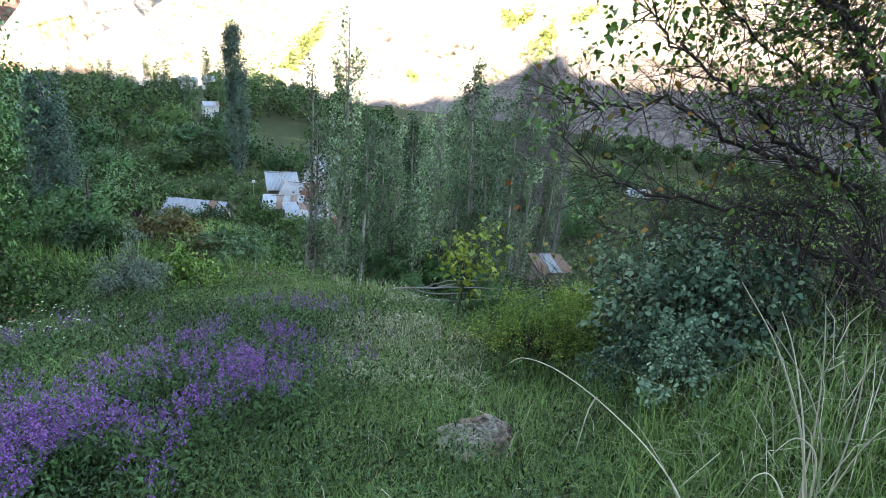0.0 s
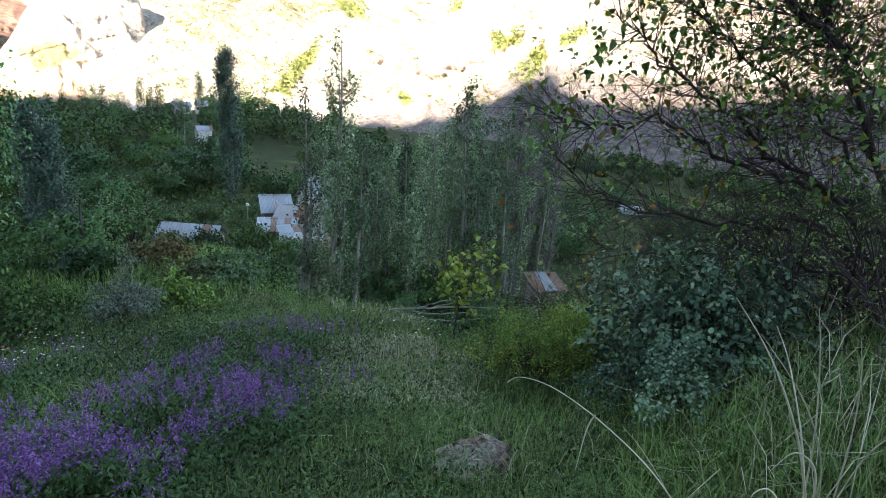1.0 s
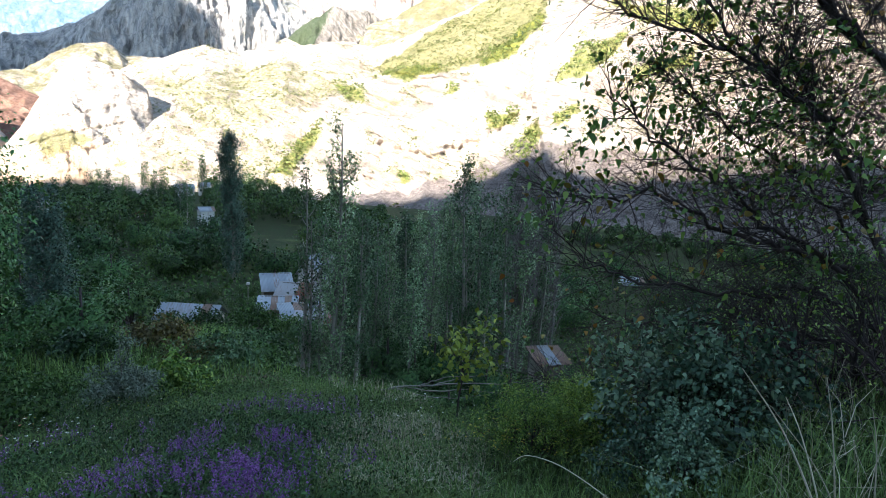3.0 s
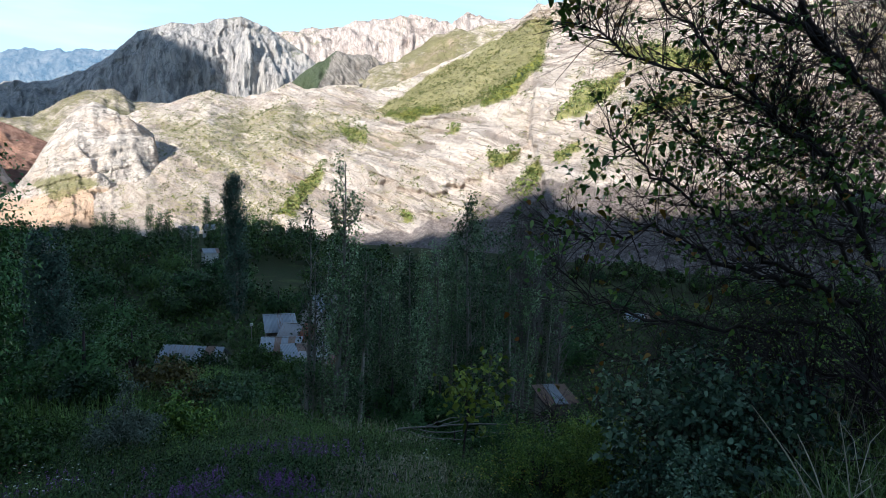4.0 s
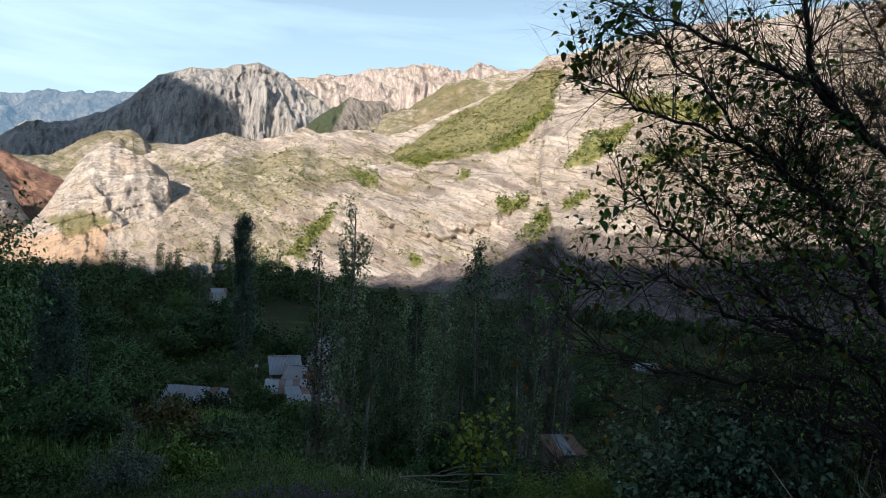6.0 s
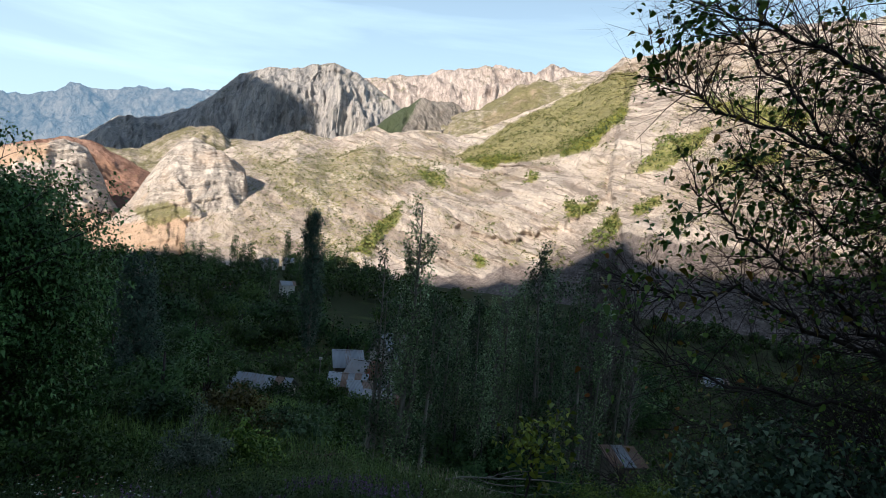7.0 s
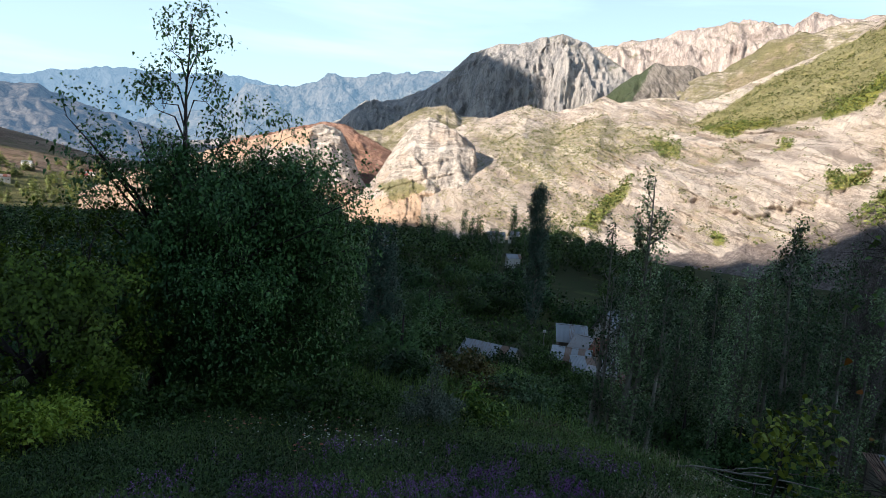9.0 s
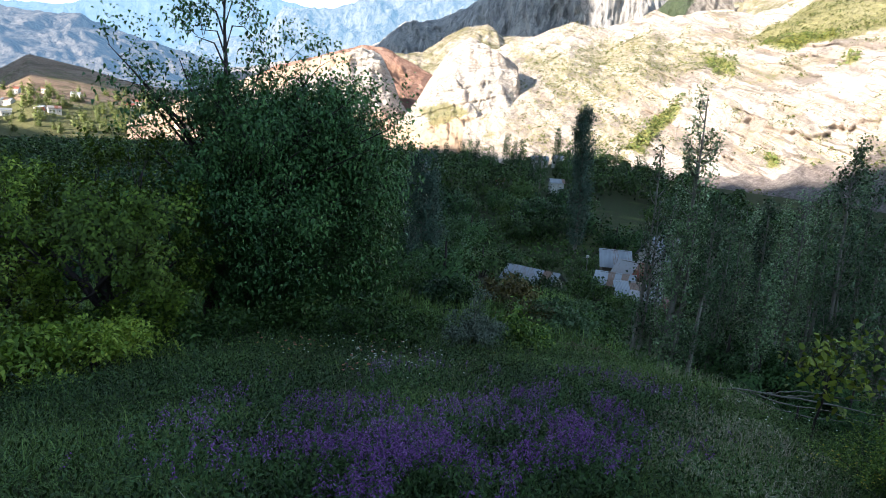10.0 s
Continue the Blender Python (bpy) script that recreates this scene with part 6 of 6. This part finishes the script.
def box_part(name, dims, material, parent, label=""):
    bm = bmesh.new()
    box(bm, *dims)
    bmesh.ops.bevel(bm, geom=bm.edges[:], offset=min(0.02, 0.2 * min(dims[3] - dims[0], dims[4] - dims[1], dims[5] - dims[2])), segments=1)
    return part(name, bm, material, parent, label)


def sheet_mesh(length, width=0.8, waves=5):
    """A corrugated sheet lying along +y, with a little thickness."""
    x = np.linspace(0, width + 0.04, waves * 4 + 1)
    z = 0.018 * np.cos(x / width * waves * 2 * math.pi)
    y = np.array([0, length])
    top = np.array([[a, b, c] for a, c in zip(x, z) for b in y])
    verts = np.concatenate([top, top - [0, 0, 0.006]])
    n = len(x) * 2
    faces = []
    for k in range(len(x) - 1):
        a = 2 * k
        faces += [(a, a + 2, a + 3, a + 1), (n + a + 1, n + a + 3, n + a + 2, n + a), (a, n + a, n + a + 2, a + 2), (a + 1, a + 3, n + a + 3, n + a + 1)]
    return mesh_of("roof_sheet", verts, faces)


def window(parent, x, z, w, h, y=0.0):
    """A window in a front wall that faces -y."""
    fr = 0.06
    bm = bmesh.new()
    box(bm, x - w / 2, y - 0.05, z, x - w / 2 + fr, y + 0.04, z + h)
    box(bm, x + w / 2 - fr, y - 0.05, z, x + w / 2, y + 0.04, z + h)
    box(bm, x - w / 2 + fr, y - 0.05, z, x + w / 2 - fr, y + 0.04, z + fr)
    box(bm, x - w / 2 + fr, y - 0.05, z + h - fr, x + w / 2 - fr, y + 0.04, z + h)
    frame_ob = part("window", bm, PLANK, parent, "wooden window frame")
    bm = bmesh.new()
    box(bm, x - w / 2 + fr, y - 0.025, z + fr, x + w / 2 - fr, y - 0.01, z + h - fr)
    part("pane", bm, GLASS, frame_ob, "dark window glass")


def house(name, az, r, turn, w, d, h, rise, roof, wall, label, gable=True, openings=True, lift=0.0, door=True, group="", sheet=0.8, at_place=None):
    """Walls with a sheet roof. turn: how far its front is turned from facing the viewpoint. A lean-to roof falls to the front."""
    m = Matrix.Translation(at_place or on_ground(az, r, 0.3) + Vector((0, 0, lift))) @ pose(0, 0, 0, 0, 0, az + turn)
    ob = thing(name, m, label, "house", group)
    t = 0.22
    base = 0.3 - lift - 3.0
    back_h = h if gable else h + rise
    bm = bmesh.new()
    box(bm, -w / 2, -d / 2, base, w / 2, -d / 2 + t, h)
    part("wall", bm, wall, ob)
    bm = bmesh.new()
    box(bm, -w / 2, d / 2 - t, base, w / 2, d / 2, back_h)
    part("wall", bm, wall, ob)
    for side in (-1, 1):
        bm = bmesh.new()
        x0, x1 = sorted((side * w / 2, side * (w / 2 - t)))
        out = [(-d / 2 + t, base), (d / 2 - t, base), (d / 2 - t, back_h - 0.05)] + ([(0, h + rise - 0.08)] if gable else []) + [(-d / 2 + t, h - 0.05)]
        a, b = [bm.verts.new((x0, y, z)) for y, z in out], [bm.verts.new((x1, y, z)) for y, z in out]
        bm.faces.new(a)
        bm.faces.new(b[::-1])
        for k in range(len(out)):
            bm.faces.new((a[k], b[k], b[(k + 1) % len(out)], a[(k + 1) % len(out)]))
        bmesh.ops.recalc_face_normals(bm, faces=bm.faces[:])
        part("wall", bm, wall, ob)
    over = 0.3
    slopes = [(-d / 2, 0.0, h, h + rise), (d / 2, 0.0, h, h + rise)] if gable else [(-d / 2, d / 2, h, h + rise)]
    for y0, y1, z0, z1 in slopes:
        run_y, run_z = y1 - y0, z1 - z0
        long = math.hypot(run_y, run_z) * (1 + over / abs(run_y))
        angle = math.degrees(math.atan2(run_z, abs(run_y)))
        at = Vector((-w / 2 - over, y0 - math.copysign(over, run_y), z0 - over * run_z / abs(run_y) + 0.05))
        beam = box_part("rafter", (-w / 2 - over, y0, z0 - 0.06, w / 2 + over, y0 + math.copysign(0.1, 1), z0), PLANK, ob)
        count = max(1, math.ceil((w + 2 * over) / sheet))
        me = sheet_mesh(long, (w + 2 * over) / count)
        me.materials.append(roof)
        for k in range(count):
            piece = new("roof_sheet", me)
            piece.parent = ob
            along = (w + 2 * over) / count * k
            if run_y > 0:
                piece.matrix_basis = Matrix.Translation(at + Vector((along, 0, 0.004 * (k % 2)))) @ pose(0, 0, 0, angle + random.uniform(-0.3, 0.3))
            else:
                piece.matrix_basis = Matrix.Translation(at + Vector((along + (w + 2 * over) / count, 0, 0.004 * (k % 2)))) @ pose(0, 0, 0, 0, 0, 180) @ pose(0, 0, 0, angle)
    if openings:
        spots = [-w * 0.28, w * 0.28] if w > 3 else [w * 0.2]
        for x in spots:
            window(ob, x, h * 0.42, 0.75, min(0.9, h * 0.36), -d / 2)
        if door:
            box_part("door", (-0.42, -d / 2 - 0.04, 0.3, 0.42, -d / 2 + 0.03, min(2.2, h - 0.15)), PLANK, ob, "plank door")
    return ob


random.seed(5)
def under(az, el, r, tall):
    """Where a house of that height stands whose roof ends at that height angle."""
    return spot(az, el, r) - Vector((0, 0, tall))


house("farm_house", 11.4, 72.0, 6, 3.0, 3.2, 2.6, 1.25, TIN, PLANK, "small wooden farm building with a pale tin lean-to roof", False, at_place=under(11.4, -12.2, 72.0, 3.85))
house("barn", 9.9, 68.6, -18, 3.2, 2.6, 2.0, 1.1, RUSTY_TIN, PLANK, "wooden barn with rusty streaked sheet roof", False, False, at_place=under(9.9, -13.0, 68.6, 3.1))
house("tall_house", 7.5, 75.0, 40, 3.4, 4.2, 4.4, 2.4, TIN, WHITEWASH, "tall whitewashed house with a steep tin roof", at_place=under(7.5, -10.2, 75.0, 6.8))
house("low_house", 11.3, 66.0, -4, 3.6, 2.6, 1.8, 0.75, TIN, PLANK, "low outbuilding with a patched pale tin roof", False, at_place=under(11.3, -14.2, 66.0, 2.55))
house("lean_to", 9.2, 63.0, 14, 3.8, 2.8, 1.6, 0.9, TIN, WHITEWASH, "whitewashed lean-to with tin roof", False, at_place=under(9.2, -14.8, 63.0, 2.5))
house("lean_to", 8.2, 60.0, -12, 3.2, 2.4, 1.5, 0.8, RUSTY_TIN, WHITEWASH, "small whitewashed shed among poplars", False, at_place=under(8.2, -15.6, 60.0, 2.3))
house("long_shed", 18.6, 60.0, -24, 5.0, 3.0, 1.2, 1.0, TIN, STONE_WALL, "long shed with a weathered tin roof", at_place=under(18.6, -14.4, 60.0, 2.2))
house("hut", -13.6, 31.0, 24, 1.2, 1.6, 1.7, 0.3, TIN, STONE_WALL, "stone hut with a worn grey roof", False, at_place=under(-13.8, -17.9, 31.0, 2.0))
house("white_house", -20.6, 112.0, 20, 3.4, 3.4, 2.2, 1.0, TIN, WHITEWASH, "whitewashed house below the rock slope", at_place=under(-20.6, -10.6, 112.0, 3.2))
house("white_house", -17.9, 100.0, -20, 1.4, 1.6, 1.6, 0.5, TIN, WHITEWASH, "small whitewashed shed below the rock slope", at_place=under(-17.9, -12.4, 100.0, 2.1))
house("village_house", 19.0, 240.0, 10, 6.0, 5.0, 3.2, 1.4, TIN, WHITEWASH, "white two-storey village house on the knoll", at_place=under(19.0, -4.3, 240.0, 4.6))
house("village_house", 17.35, 236.0, -10, 3.6, 4.0, 3.2, 1.2, TIN, WHITEWASH, "white village house with tin roof on the knoll", at_place=under(17.35, -4.15, 236.0, 4.4))
house("village_house", 17.3, 170.0, 14, 3.4, 3.2, 1.5, 0.9, TIN, WHITEWASH, "small white house with tin roof by the meadow", True, False, at_place=under(17.3, -6.2, 170.0, 2.4))
house("village_house", 22.35, 192.0, 0, 2.2, 2.4, 2.4, 0.8, RED_TIN, WHITEWASH, "small house with a red roof among trees", at_place=under(22.35, -6.5, 192.0, 3.2))
house("village_house", 29.2, 200.0, 20, 2.8, 3.0, 3.0, 1.0, TIN, WHITEWASH, "white house half hidden by trees", at_place=under(29.2, -5.5, 200.0, 4.0))
house("village_house", 37.2, 62.0, -20, 1.6, 1.6, 2.6, 0.7, TIN, WHITEWASH, "white house seen through the tree", at_place=under(37.2, -10.5, 62.0, 3.3))

rng = np.random.default_rng(701)


def town_place(low, high, sink):
    """A place on the lower slope of the brown hill, by height angles."""
    while True:
        i, j = int(rng.integers(BROWN[0].shape[0])), int(rng.integers(BROWN[0].shape[1] - 14))
        p = Vector((float(BROWN[0][i, j]), float(BROWN[1][i, j]), float(BROWN[2][i, j]) - sink))
        az, r = math.degrees(math.atan2(-p.x, p.y)), math.hypot(p.x, p.y)
        if 47 < az < 67 and low < math.degrees(math.atan2(p.z - EYE, r)) < high:
            return p, az, r


for k in range(36):
    p, az, r = town_place(-4.0, -1.4, 0.2)
    tall = rng.uniform(3.0, 5.5)
    roof = (TIN, TIN, RED_TIN, RUSTY_TIN)[int(rng.integers(4))]
    house("town_house", az, r, rng.uniform(-40, 40), rng.uniform(4, 8), rng.uniform(4, 6), 0.8 * tall, rng.uniform(0.8, 2.0), roof, WHITEWASH, "pale town house in the sunlit valley", True, True, 0.0, False, "houses of the town", 2.4, p)
town_tree = tree("town_poplar", poplar_mesh(710, 10.0, 3.2, 0.9, 380, 0.04, 1, 6), Matrix.Translation(town_place(-3.5, -2.5, 0.3)[0]), BARK_PALE, LEAF_SUNNY, "sunlit green poplar between town houses", "poplars in the town")
for k in range(300):
    placed(town_tree, Matrix.Translation(town_place(-4.4, -1.2, 0.3)[0]) @ pose(0, 0, 0, 0, 0, rng.uniform(0, 360)) @ Matrix.Scale(rng.uniform(0.4, 1.1), 4))
for az, r, k in ((20.2, 330, 1.0), (21.5, 335, 0.9), (18.2, 340, 0.8), (27.5, 335, 0.7), (29.2, 330, 0.7), (24.0, 342, 0.6)):
    placed(town_tree, at_ground(az, r, az * 77, k))

# lamp post by the farm and a plain post in the orchard
post = thing("lamp_post", at_ground(13.85, 66.0), "thin grey post with a small white lamp", "lamp post")
put("pole", mesh_of("pole", *tubes([([(0, 0, 0), (0, 0, 1.6), (0, 0, 3.3)], [0.05, 0.045, 0.04])], 8), True), BARK_GREY, post)
put("arm", mesh_of("arm", *tubes([([(0, 0, 3.2), (-0.25, -0.1, 3.25), (-0.55, -0.15, 3.22)], [0.025, 0.022, 0.02])], 6), True), BARK_GREY, post)
box_part("lamp_head", (-0.14, -0.12, 3.28, 0.14, 0.12, 3.5), WHITEWASH, post, "small white lamp head")
post = thing("wooden_post", at_ground(17.3, 40.0), "weathered wooden post among shrubs", "post")
put("pole", mesh_of("pole", *tubes([([(0, 0, -0.2), (0, 0, 1.0), (0.02, 0, 2.2)], [0.06, 0.055, 0.05])], 8), True), BARK_GREY, post)

# ---- scrub on the sunlit slopes ----
rng = np.random.default_rng(720)
pieces = []


def dot_scrub(field, count, chance, low, high, leaves=16):
    X, Y, Z = field
    i, j = rng.integers(2, X.shape[0] - 2, count), rng.integers(3, X.shape[1] - 16, count)
    x, y, z = X[i, j], Y[i, j], Z[i, j]
    az, el = np.degrees(np.arctan2(-x, y)), np.degrees(np.arctan2(z - EYE, np.hypot(x, y)))
    keep = rng.uniform(0, 1, count) < chance(x, y, az, el)
    for x, y, z in zip(x[keep], y[keep], z[keep]):
        s = rng.uniform(low, high)
        n = leaves
        way = scatter_ways(rng, n, 0.5)
        at = np.array([x, y, z + 0.25 * s]) + way * s * [0.5, 0.5, 0.42] * rng.uniform(0.7, 1.15, (n, 1))
        pieces.append(leaf_quads(rng, at, way + rng.normal(size=(n, 3)) * 0.7, s * 0.55, 0.8, 0.2))


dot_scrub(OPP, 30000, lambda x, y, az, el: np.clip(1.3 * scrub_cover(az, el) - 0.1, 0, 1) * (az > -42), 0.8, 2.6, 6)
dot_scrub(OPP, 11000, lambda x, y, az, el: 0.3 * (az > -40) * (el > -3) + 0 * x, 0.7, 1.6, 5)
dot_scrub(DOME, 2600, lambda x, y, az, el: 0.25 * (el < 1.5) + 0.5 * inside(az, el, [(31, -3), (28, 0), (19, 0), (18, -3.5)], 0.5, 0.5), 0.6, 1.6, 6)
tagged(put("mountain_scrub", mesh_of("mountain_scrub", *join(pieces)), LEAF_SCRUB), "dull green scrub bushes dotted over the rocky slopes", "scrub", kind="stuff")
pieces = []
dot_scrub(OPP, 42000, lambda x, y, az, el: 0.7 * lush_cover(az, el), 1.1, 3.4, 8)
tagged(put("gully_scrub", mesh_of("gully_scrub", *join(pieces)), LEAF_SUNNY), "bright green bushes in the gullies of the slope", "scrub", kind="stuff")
